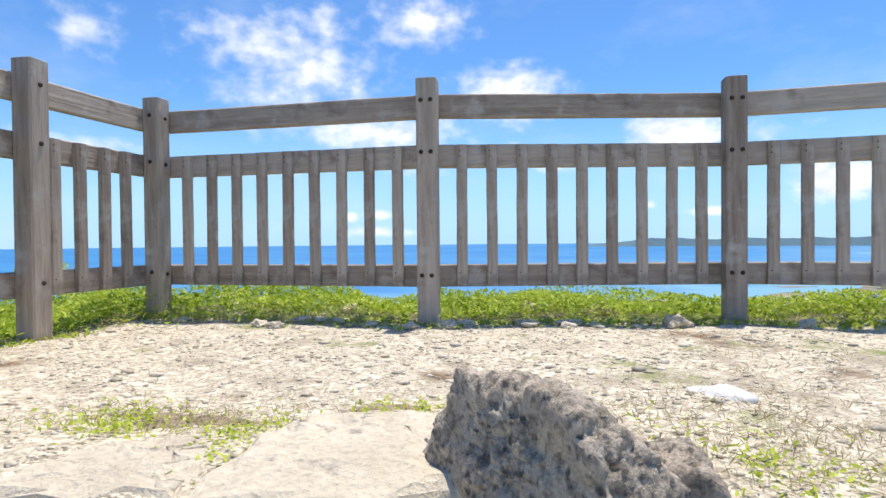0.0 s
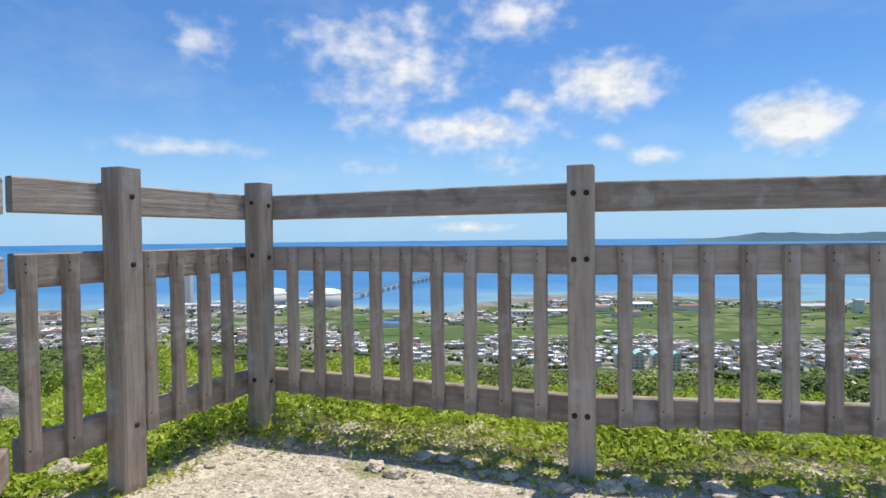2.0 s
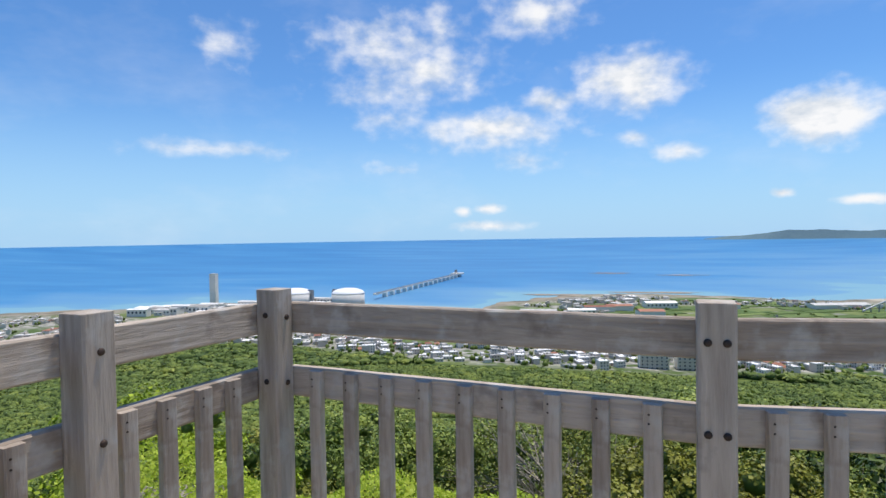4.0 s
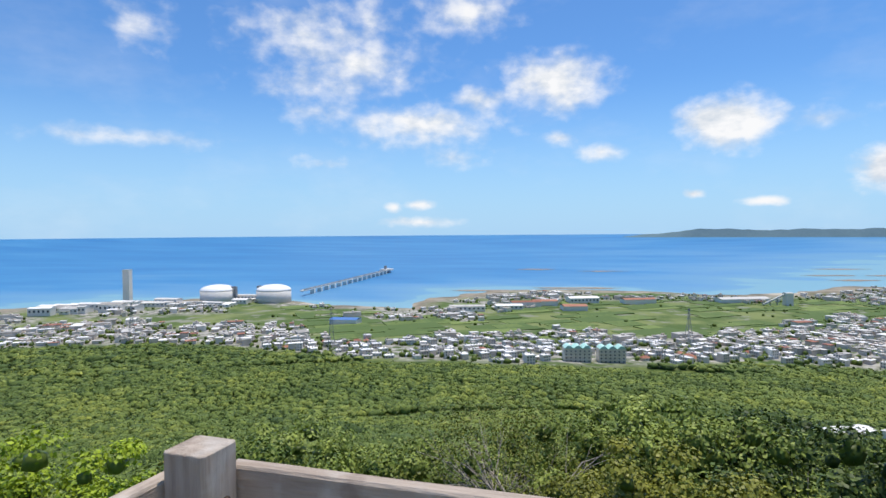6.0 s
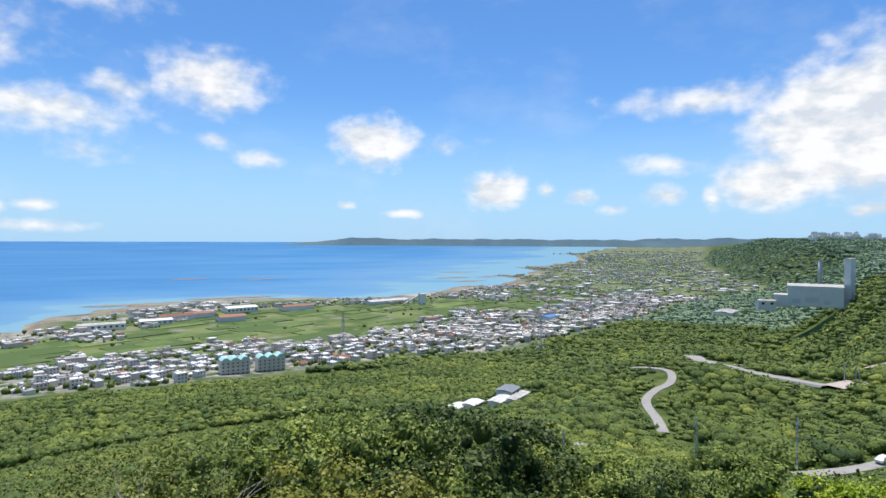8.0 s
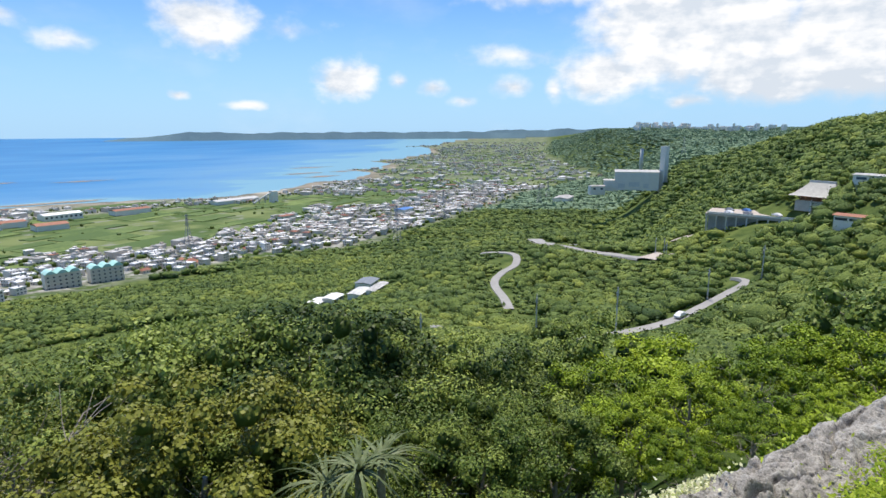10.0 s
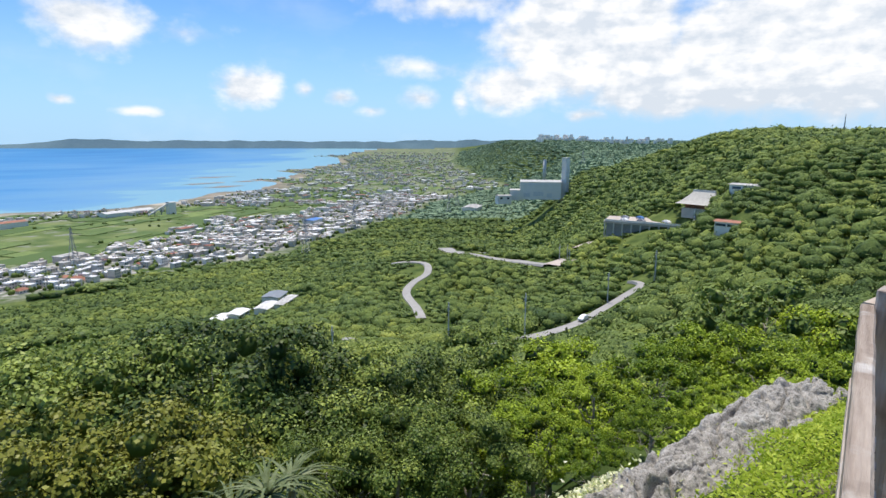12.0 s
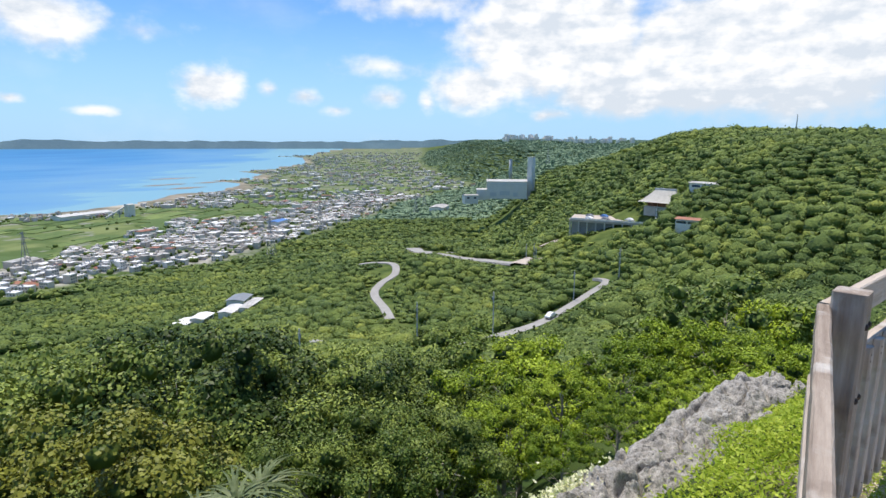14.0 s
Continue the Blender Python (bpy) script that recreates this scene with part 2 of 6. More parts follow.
wood_rail, wood_post = timber("weathered_rail_timber", (0.1, 1, 1)), timber("weathered_post_timber", (1, 1, 0.09))
bolt_mat = material("rusty_bolt", (0.03, 0.022, 0.02), (0.1, 0.07, 0.055), 0.02, 0.6, 0.2, 4, 0.2, metal=0.6)
limestone = material("grey_limestone", (0.2, 0.155, 0.115), (0.62, 0.53, 0.42), 0.05, 0.95, 1.0, 10, 0.2, extra=several(blotches((0.1, 0.088, 0.075), 0.014, 0.48, 0.68, 3), blotches((0.5, 0.48, 0.44), 0.25, 0.58, 0.75, 7)))
slab_mat = material("pale_stone", (0.5, 0.42, 0.31), (0.82, 0.72, 0.56), 0.16, 0.9, 0.9, 9, 0.2, extra=several(blotches((0.3, 0.26, 0.2), 0.3, 0.58, 0.75, 2), blotches((0.36, 0.32, 0.27), 0.035, 0.6, 0.72, 8)))
chip_mat = material("gravel_chips", (0.44, 0.375, 0.285), (0.88, 0.8, 0.655), 0.05, 0.9, 0.3, 5, 0.6)
soil_mat = material("dry_brown_soil", (0.17, 0.115, 0.075), (0.5, 0.41, 0.3), 0.03, 0.95, 0.8, 8, 0.1)
crag = material("weathered_crag", (0.14, 0.128, 0.11), (0.58, 0.54, 0.48), 0.09, 0.95, 1.0, 8, 0.2, extra=several(blotches((0.07, 0.066, 0.06), 0.03, 0.55, 0.7, 3), blotches((0.55, 0.53, 0.49), 0.12, 0.6, 0.72, 6)))
white_stone = material("white_coral_stone", (0.7, 0.68, 0.64), (0.82, 0.8, 0.77), 0.1, 0.9, 0.4, 6)
weed_mat = material("weed_leaves", (0.26, 0.37, 0.02), (0.6, 0.67, 0.09), 0.5, 0.55, 0.0, 4, 0.7, trans=0.35)
blossom = material("cream_flowers", (0.36, 0.42, 0.12), (0.85, 0.82, 0.55), 0.2, 0.7, 0.0, 4, 0.9, trans=0.2)
dry_grass = material("dry_grass", (0.36, 0.3, 0.15), (0.6, 0.52, 0.3), 0.3, 0.8, 0.0, 4, 0.7, trans=0.2)
bark = material("bark", (0.2, 0.175, 0.14), (0.45, 0.4, 0.33), 0.2, 0.9, 0.5, 8, 0.2)
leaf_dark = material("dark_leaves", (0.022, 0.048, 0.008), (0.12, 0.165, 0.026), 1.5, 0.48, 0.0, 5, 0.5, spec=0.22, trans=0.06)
leaf_olive = material("olive_leaves", (0.06, 0.08, 0.01), (0.25, 0.255, 0.036), 1.2, 0.48, 0.0, 5, 0.5, spec=0.25, trans=0.08)
leaf_bright = material("bright_leaves", (0.1, 0.17, 0.008), (0.42, 0.52, 0.035), 1.5, 0.5, 0.0, 5, 0.5, spec=0.22, trans=0.1)
blade_mat = material("screw_pine_blades", (0.08, 0.11, 0.035), (0.24, 0.28, 0.13), 0.4, 0.5, 0.0, 5, 0.5, trans=0.1)
leaf_mid = material("green_leaves", (0.07, 0.12, 0.018), (0.33, 0.39, 0.075), 1.5, 0.5, 0.0, 5, 0.5, spec=0.22, trans=0.08)
canopy = material("canopy_leaves", (0.042, 0.083, 0.02), (0.3, 0.35, 0.092), 4.0, 0.65, 0.0, 5, 0.3, extra=tree_tone)
# darker copy of canopy: shade between the leaf clumps put into the colour
canopy_shade_core = material("canopy_inner_shade", (0.034, 0.068, 0.016), (0.19, 0.24, 0.056), 4.0, 0.8, 1.0, 8, 0.2, extra=tree_tone)
# paler, bluer green: haze over the far ridge mixed into the tree colour
hazy_ridge_woods = material("hazy_ridge_woods", (0.13, 0.205, 0.125), (0.25, 0.335, 0.19), 30.0, 0.8, 0.0, 6, 0.3)
concrete = material("pale_concrete", (0.42, 0.41, 0.39), (0.62, 0.61, 0.58), 6, 0.85, 0.1, 8, 0.5)
house_wall = material("house_walls", (0.64, 0.54, 0.44), (0.88, 0.81, 0.71), 9, 0.85, 0.0, 6, 0.9)
roof_white = material("white_roofs", (0.33, 0.315, 0.29), (0.9, 0.88, 0.85), 9, 0.8, 0.0, 6, 1.1)
roof_red = material("red_tile_roofs", (0.22, 0.09, 0.06), (0.42, 0.2, 0.13), 4, 0.8, 0.1, 8, 0.5)
roof_green = material("mint_green_roof", (0.36, 0.6, 0.54), (0.5, 0.76, 0.7), 4, 0.6, 0.0, 8, 0.2)
pale_render = material("pale_render", (0.74, 0.69, 0.61), (0.86, 0.81, 0.73), 8, 0.85, 0.0, 8, 0.1)
apartment_wall = material("beige_render", (0.72, 0.62, 0.49), (0.86, 0.78, 0.66), 6, 0.8, 0.0, 6, 0.1)
tile_grey = material("grey_roof_tiles", (0.38, 0.355, 0.31), (0.58, 0.55, 0.49), 2, 0.8, 0.2, 8, 0.1)
glass_dark = material("dark_window_glass", (0.02, 0.03, 0.04), (0.06, 0.08, 0.1), 2, 0.08, 0.0, 3, 0.3, spec=0.5)
tank_wall = material("tank_shell", (0.6, 0.585, 0.56), (0.72, 0.705, 0.68), 20, 0.7, 0.0, 6, 0.1)
tank_top = material("white_tank_roof", (0.78, 0.78, 0.78), (0.86, 0.86, 0.86), 20, 0.6, 0.0, 6, 0.1)
steel = material("grey_steel", (0.22, 0.23, 0.24), (0.36, 0.37, 0.38), 3, 0.5, 0.0, 6, 0.2, metal=0.4)
asphalt = material("pale_asphalt", (0.27, 0.255, 0.235), (0.42, 0.4, 0.37), 3, 0.9, 0.1, 12, 0.0)
lot_mat = material("sandy_yard", (0.4, 0.34, 0.28), (0.58, 0.5, 0.43), 6, 0.95, 0.1, 9, 0.0)
field_mat = material("grass_fields", (0.085, 0.135, 0.035), (0.22, 0.28, 0.08), 60, 0.9, 0.0, 12, 0.9)
# woods on the horizon: the blue of distance haze is put into the colour
hazed_green = material("hazy_far_woods", (0.11, 0.185, 0.22), (0.16, 0.245, 0.27), 120, 0.95, 0.0, 10, 0.0)
blue_roof = material("blue_sheet_roof", (0.06, 0.16, 0.4), (0.12, 0.26, 0.55), 5, 0.6, 0.0, 5, 0.3)


def shore_ground(n, l, p, mix, tc):
    """Gravel on the terrace, green slopes, pale flats by the sea: by masks laid on the sheet."""
    def attr(name):
        a = n.new("ShaderNodeAttribute")
        a.attribute_name = name
        return a.outputs["Fac"]

    def noise_ramp(scale, low, high, detail=8):
        t, r = n.new("ShaderNodeTexNoise"), n.new("ShaderNodeMapRange")
        t.inputs["Scale"].default_value, t.inputs["Detail"].default_value = scale, detail
        r.inputs[1].default_value, r.inputs[2].default_value = low, high
        l.new(tc.outputs["Object"], t.inputs["Vector"]), l.new(t.outputs[0], r.inputs[0])
        return r.outputs[0]

    def blend(a, b, fac):
        m = n.new("ShaderNodeMix")
        m.data_type = "RGBA"
        for sock, val in ((6, a), (7, b)):
            if isinstance(val, tuple):
                m.inputs[sock].default_value = (*val, 1)
            else:
                l.new(val, m.inputs[sock])
        l.new(fac, m.inputs[0])
        return m.outputs[2]

    def pebbles(scale):
        t, r = n.new("ShaderNodeTexVoronoi"), n.new("ShaderNodeSeparateColor")
        t.inputs["Scale"].default_value = scale
        l.new(tc.outputs["Object"], t.inputs["Vector"]), l.new(t.outputs["Color"], r.inputs[0])
        return r.outputs[0], t.outputs["Distance"]

    coarse, fine = pebbles(48), pebbles(130)
    gravel = blend((0.42, 0.35, 0.255), (0.86, 0.77, 0.61), coarse[0])
    grit = blend((0.25, 0.205, 0.145), (0.82, 0.72, 0.56), fine[0])
    gravel = blend(gravel, grit, noise_ramp(14, 0.4, 0.6))
    gravel = blend(gravel, (0.36, 0.30, 0.22), noise_ramp(3.1, 0.55, 0.72))
    gravel = blend(gravel, (0.25, 0.23, 0.20), noise_ramp(60, 0.62, 0.75))
    gravel = blend(gravel, (0.24, 0.26, 0.09), noise_ramp(2.3, 0.6, 0.7))
    gravel = blend(gravel, (0.22, 0.15, 0.095), noise_ramp(1.7, 0.6, 0.68))
    woods = blend((0.045, 0.075, 0.018), (0.13, 0.165, 0.045), noise_ramp(0.09, 0.4, 0.62))
    plain = blend((0.085, 0.13, 0.04), (0.19, 0.225, 0.085), noise_ramp(0.014, 0.42, 0.6))
    plain = blend(plain, (0.24, 0.25, 0.19), noise_ramp(0.035, 0.55, 0.65))
    flats = blend((0.30, 0.26, 0.20), (0.17, 0.15, 0.11), noise_ramp(0.02, 0.42, 0.6))
    flats = blend(flats, (0.52, 0.47, 0.38), noise_ramp(0.008, 0.55, 0.68))
    c = blend(woods, plain, attr("plain"))
    streets = blend((0.19, 0.19, 0.155), (0.42, 0.40, 0.36), noise_ramp(0.11, 0.4, 0.6))
    streets = blend(streets, (0.07, 0.11, 0.03), noise_ramp(0.06, 0.52, 0.6))
    c = blend(c, streets, attr("town"))
    c = blend(c, flats, attr("flats"))
    c = blend(c, gravel, attr("gravel"))
    l.new(c, p.inputs["Base Color"])
    b = n.new("ShaderNodeBump")
    b.inputs["Strength"].default_value, b.inputs["Distance"].default_value = 1.0, 0.03
    t = n.new("ShaderNodeTexNoise")
    t.inputs["Scale"].default_value, t.inputs["Detail"].default_value = 30, 8
    l.new(tc.outputs["Object"], t.inputs["Vector"]), l.new(t.outputs[0], b.inputs["Height"]), l.new(b.outputs[0], p.inputs["Normal"])


ground_mat = material("ground_cover", (0.1, 0.1, 0.1), (0.2, 0.2, 0.2), 1, 0.95, 0, 6, extra=shore_ground, spec=0.1)


def sea_look(n, l, p, mix, tc):
    a = n.new("ShaderNodeAttribute")
    a.attribute_name = "shallow"
    t = n.new("ShaderNodeTexNoise")
    t.inputs["Scale"].default_value, t.inputs["Detail"].default_value = 0.0035, 7
    mp = n.new("ShaderNodeMapping")
    mp.inputs["Rotation"].default_value, mp.inputs["Scale"].default_value = (0, 0, radians(30)), (0.45, 1.6, 1)
    l.new(tc.outputs["Object"], mp.inputs[0]), l.new(mp.outputs[0], t.inputs["Vector"])
    s = n.new("ShaderNodeMath")
    s.operation = "MULTIPLY_ADD"
    s.inputs[1].default_value = 0.9
    l.new(t.outputs[0], s.inputs[0]), l.new(a.outputs["Fac"], s.inputs[2])
    ramp = n.new("ShaderNodeValToRGB")
    e = ramp.color_ramp.elements
    e[0].position, e[0].color = 0.30, (0.03, 0.17, 0.39, 1)
    e[1].position, e[1].color = 1.35, (0.19, 0.37, 0.45, 1)
    for pos, col in ((0.55, (0.05, 0.22, 0.44, 1)), (0.75, (0.105, 0.27, 0.46, 1)), (0.97, (0.14, 0.31, 0.45, 1))):
        k = e.new(pos)
        k.color = col
    l.new(s.outputs[0], ramp.inputs[0]), l.new(ramp.outputs[0], p.inputs["Base Color"])


sea_mat = material("sea_water", (0.02, 0.1, 0.3), (0.03, 0.14, 0.36), 40, 0.45, 0.0, 8, extra=sea_look, spec=0.25)


# ---- the lie of the land: u runs along the escarpment, v towards the sea ----
SEA = -138.0
COAST = [(-2500, 1500), (-300, 1330), (-107, 1360), (150, 1275), (240, 1100), (372, 1001), (459, 1103), (556, 1141), (697, 1182), (842, 1105), (947, 1021), (1011, 905), (1204, 826), (1465, 880), (1588, 797), (1854, 896),
         (1970, 1060), (2100, 960), (2413, 1076), (2557, 1240), (2850, 1180), (3341, 1169), (3675, 1361), (3704, 1565), (3850, 1400), (4070, 1379), (5500, 1100)]
WOODS = [(-2500, 900), (-162, 797), (15, 707), (151, 500), (271, 406), (464, 360), (605, 285), (1012, 250), (1283, 235), (1600, 190), (1838, 80), (2389, 235), (3560, 530), (5000, 620)]

FOOT = [(1450, 0), (1838, -8), (2389, 130), (3560, 386), (4500, 470)]


def smooth(t):
    t = np.clip(t, 0.0, 1.0)
    return t * t * (3 - 2 * t)


def along(x, y):
    return 0.866 * x + 0.5 * y, -0.5 * x + 0.866 * y


def bend(pairs, u):
    return np.interp(u, [p[0] for p in pairs], [p[1] for p in pairs])


def ripple(x, y, size, seed=0.0):
    """A cheap, smooth, wandering value between about -1 and 1."""
    a, b = x / size + seed * 1.7, y / size - seed * 2.3
    return (np.sin(a + 1.3 * np.sin(b * 0.7 + seed)) + np.sin(b * 1.1 + 1.7 * np.sin(a * 0.6)) + np.sin((a + b) * 1.7 + 0.9 * np.sin(a * 1.3 - b))) / 3


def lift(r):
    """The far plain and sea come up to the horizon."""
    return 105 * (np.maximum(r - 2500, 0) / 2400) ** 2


def land(x, y):
    """Height of the ground."""
    x, y = np.asarray(x, float), np.asarray(y, float)
    u, v = along(x, y)
    r = np.hypot(x, y - 2)
    edge = np.maximum(np.maximum(y - 4.18 + 0.3 * np.maximum(x - 2.6, 0) + 0.12 * ripple(x, y, 0.9), -x - 2.4), x - 5.2)
    out = np.maximum(edge, 0)
    z = -134 * (1 - np.exp(-r * smooth(out / 10) / 300)) - 3.8 * smooth(out / 2.2)
    foot = 22 + bend(FOOT, u) + 0.02 * np.abs(u) + 0.02 * np.maximum(u - 900, 0)
    z = z + 5.0 * np.exp(-((x - 17) / 8) ** 2 - ((y - 5) / 6) ** 2) * smooth(out / 5)
    ridge = smooth((foot - v) / (145 + 0.09 * np.maximum(u - 900, 0))) * smooth((r - 14) / 70)
    top = -8.5 + 5 * ripple(x, y, 95, 2) - 34 * smooth((u - 520) / 420) + 33 * smooth((u - 1500) / 900) + 18 * smooth((u - 2400) / 900)
    top = top + 10 * smooth((-v - 60) / 100) * smooth((u - 150) / 150) * (1 - smooth((u - 400) / 220))
    z = z + ridge * (top - z)
    z = z + 27 * np.exp(-((u - 330) / 150) ** 2 - ((v - 50) / 80) ** 2) * smooth((r - 20) / 60)
    z = z + 3.0 * ripple(x, y, 42, 1) * smooth((r - 40) / 120) * (1 - smooth((v - 350) / 100)) + 6 * ripple(x, y, 130, 4) * smooth((r - 120) / 200) * (1 - smooth((v - 350) / 100))
    z = z - 12 * np.exp(-((x - 247) / 9) ** 2 - ((y - 72) / 11) ** 2)
    shore = v - bend(COAST, u) - 22 * ripple(x, y, 37, 3) - 10 * ripple(x, y, 11, 5)
    z = np.minimum(z, np.where(shore > -80, SEA + 1.6 - 0.03 * (shore + 60), 99))
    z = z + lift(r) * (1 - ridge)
    steps = -0.55 * smooth((0.95 - y) / 1.1) * (np.abs(x) < 12)
    brow = -(0.1 + 0.16 * smooth((x - 2.2) / 0.6)) * smooth((y - 3.4 + 0.22 * np.maximum(x - 3.0, 0)) / 0.7) * (1 - smooth(out / 3))
    return z + brow + np.where(out > 0, 0, steps + 0.012 * ripple(x, y, 0.13, 6) + 0.02 * ripple(x, y, 0.5, 8))


# ---- building helpers ----
class Shape:
    """Collects corners and faces of one mesh."""

    def __init__(self):
        self.v, self.f = [], []

    def add(self, verts, faces):
        k = len(self.v)
        self.v += [tuple(q) for q in verts]
        self.f += [tuple(i + k for i in q) for q in faces]
        return self

    def box(self, a, b, m=None, bev=0.0):
        """A box from corner a to corner b; bev takes the long edges off."""
        (x0, y0, z0), (x1, y1, z1) = a, b
        if bev:
            ring = [(x0 + bev, y0), (x1 - bev, y0), (x1, y0 + bev), (x1, y1 - bev), (x1 - bev, y1), (x0 + bev, y1), (x0, y1 - bev), (x0, y0 + bev)]
            n = 8
            inner = [(min(max(x, x0 + bev), x1 - bev), min(max(y, y0 + bev), y1 - bev)) for x, y in ring]
            vs = [(x, y, z0) for x, y in ring] + [(x, y, z1 - bev) for x, y in ring] + [(x, y, z1) for x, y in inner]
            fs = [tuple(reversed(range(n)))] + [(i, (i + 1) % n, n + (i + 1) % n, n + i) for i in range(n)] + [(n + i, n + (i + 1) % n, 2 * n + (i + 1) % n, 2 * n + i) for i in range(n)] + [tuple(range(2 * n, 3 * n))]
        else:
            vs = [(x0, y0, z0), (x1, y0, z0), (x1, y1, z0), (x0, y1, z0), (x0, y0, z1), (x1, y0, z1), (x1, y1, z1), (x0, y1, z1)]
            fs = [(3, 2, 1, 0), (4, 5, 6, 7), (0, 1, 5, 4), (1, 2, 6, 5), (2, 3, 7, 6), (3, 0, 4, 7)]
        if m is not None:
            vs = [m @ Vector(q) for q in vs]
        return self.add(vs, fs)

    def tube(self, points, radii, sides=8, cap=True):
        """A tapered tube along points."""
        k = len(self.v)
        pts = [Vector(q) for q in points]
        for i, q in enumerate(pts):
            d = (pts[min(i + 1, len(pts) - 1)] - pts[max(i - 1, 0)]).normalized()
            s = d.orthogonal().normalized()
            t = d.cross(s)
            for j in range(sides):
                a = 2 * math.pi * j / sides
                self.v.append(tuple(q + radii[i] * (math.cos(a) * s + math.sin(a) * t)))
        for i in range(len(pts) - 1):
            for j in range(sides):
                a, b = k + i * sides + j, k + i * sides + (j + 1) % sides
                self.f.append((a, b, b + sides, a + sides))
        if cap:
            self.f += [tuple(k + j for j in reversed(range(sides))), tuple(k + (len(pts) - 1) * sides + j for j in range(sides))]
        return self

    def lathe(self, profile, sides=24, at=(0, 0, 0)):
        k = len(self.v)
        for r, z in profile:
            for j in range(sides):
                a = 2 * math.pi * j / sides
                self.v.append((at[0] + r * math.cos(a), at[1] + r * math.sin(a), at[2] + z))
        for i in range(len(profile) - 1):
            for j in range(sides):
                a, b = k + i * sides + j, k + i * sides + (j + 1) % sides
                self.f.append((a, b, b + sides, a + sides))
        self.f += [tuple(k + j for j in reversed(range(sides))), tuple(k + (len(profile) - 1) * sides + j for j in range(sides))]
        return self

    def mesh(self, name, mat, flat=True):
        me = bpy.data.meshes.new(name)
        me.from_pydata(self.v, [], self.f)
        me.materials.append(mat)
        if not flat:
            me.shade_smooth()
        return me


def part(name, shape, mat, parent=None, label="", flat=True):
    """One mesh object, under a thing or a part."""
    ob = new(name, shape if isinstance(shape, bpy.types.Mesh) else shape.mesh(name, mat, flat))
    ob.parent = parent
    return tagged(ob, label)


def thing(name, label, category, group="", kind="", at=None):
    ob = new(name)
    ob.empty_display_size = 0.1
    if at is not None:
        ob.matrix_world = at
    return tagged(ob, label, category, group, kind)


def big_mesh(name, verts, quads, mat, smooth_it=False):
    """A mesh from arrays: n x 3 corners, m x k faces."""
    me = bpy.data.meshes.new(name)
    verts, quads = np.asarray(verts, np.float32), np.asarray(quads, np.int32)
    k = quads.shape[1]
    me.vertices.add(len(verts)), me.loops.add(quads.size), me.polygons.add(len(quads))
    me.vertices.foreach_set("co", verts.ravel())
    me.loops.foreach_set("vertex_index", quads.ravel())
    me.polygons.foreach_set("loop_start", np.arange(0, quads.size, k, dtype=np.int32))
    me.update(calc_edges=True)
    me.validate()
    me.materials.append(mat)
    if smooth_it:
        me.shade_smooth()
    return me


RNG = np.random.default_rng(7)


def leaf_quads(centre, normal, length, width):
    """Leaves: kite-shaped, two triangles each bent along the rib."""
    n = len(centre)
    normal = normal / np.maximum(np.linalg.norm(normal, axis=1, keepdims=True), 1e-6)
    way = np.cross(normal, RNG.normal(size=(n, 3)))
    way /= np.maximum(np.linalg.norm(way, axis=1, keepdims=True), 1e-6)
    side = np.cross(normal, way)
    l, w = np.broadcast_to(length, n)[:, None], np.broadcast_to(width, n)[:, None]
    v = np.stack([centre - way * l * 0.5, centre + side * w * 0.5 - normal * w * 0.18, centre + way * l * 0.5 - normal * l * 0.12, centre - side * w * 0.5 - normal * w * 0.18], 1)
    return v.reshape(-1, 3), np.arange(4 * n).reshape(n, 4)


def dome(n, low=-0.25):
    """n directions over the upper part of a ball."""
    z = RNG.uniform(low, 1, n)
    a = RNG.uniform(0, 2 * np.pi, n)
    s = np.sqrt(np.maximum(1 - z * z, 0))
    return np.stack([s * np.cos(a), s * np.sin(a), z], 1)


def ball(level):
    bm = bmesh.new()
    bmesh.ops.create_icosphere(bm, subdivisions=level, radius=1)
    v = np.array([q.co[:] for q in bm.verts])
    f = np.array([[q.index for q in g.verts] for g in bm.faces])
    bm.free()
    return v, f


def stone(name, size, seed, mat, level=4, rough=0.22, holes=0.05, boxy=0.0):
    """A weathered lump of rock."""
    v, f = ball(level)
    out = []
    for q in v:
        p = Vector(q)
        d = 1 + rough * noise.fractal(p * 1.1 + Vector((seed, 0, 0)), 1.0, 2.0, 5) * 1.6 - holes * max(0, noise.noise(p * 9 + Vector((0, seed, 0)))) * 2.4 + 0.07 * noise.turbulence(p * 8, 4, True)
        gap = noise.voronoi(p * 2.6 + Vector((seed, seed, 0)))[0]
        d += rough * (0.9 * min(0.35, gap[1] - gap[0]) - 0.15)
        p = p * d
        c = max(abs(p.x), abs(p.y), abs(p.z))
        p = p * (1 - 0.25 * (1 - c))
        if boxy:
            cube = (abs(q[0]) ** 7 + abs(q[1]) ** 7 + abs(q[2]) ** 7) ** (-1 / 7)
            p = p.lerp(Vector(q) * cube * (0.8 + 0.2 * d) * (1 - 0.22 * max(0, q[2]) * (1 + q[0])) - Vector(q) * 0.05 * noise.turbulence(Vector(q) * 7, 3, True), boxy)
        if level > 4:
            p = p * (1 - 0.07 * max(0, noise.noise(p * 11 + Vector((seed, 3, 0)))) - 0.05 * abs(noise.noise(p * 24)))
        out.append((p.x * size[0], p.y * size[1], p.z * size[2]))
    return big_mesh(name, out, f, mat)


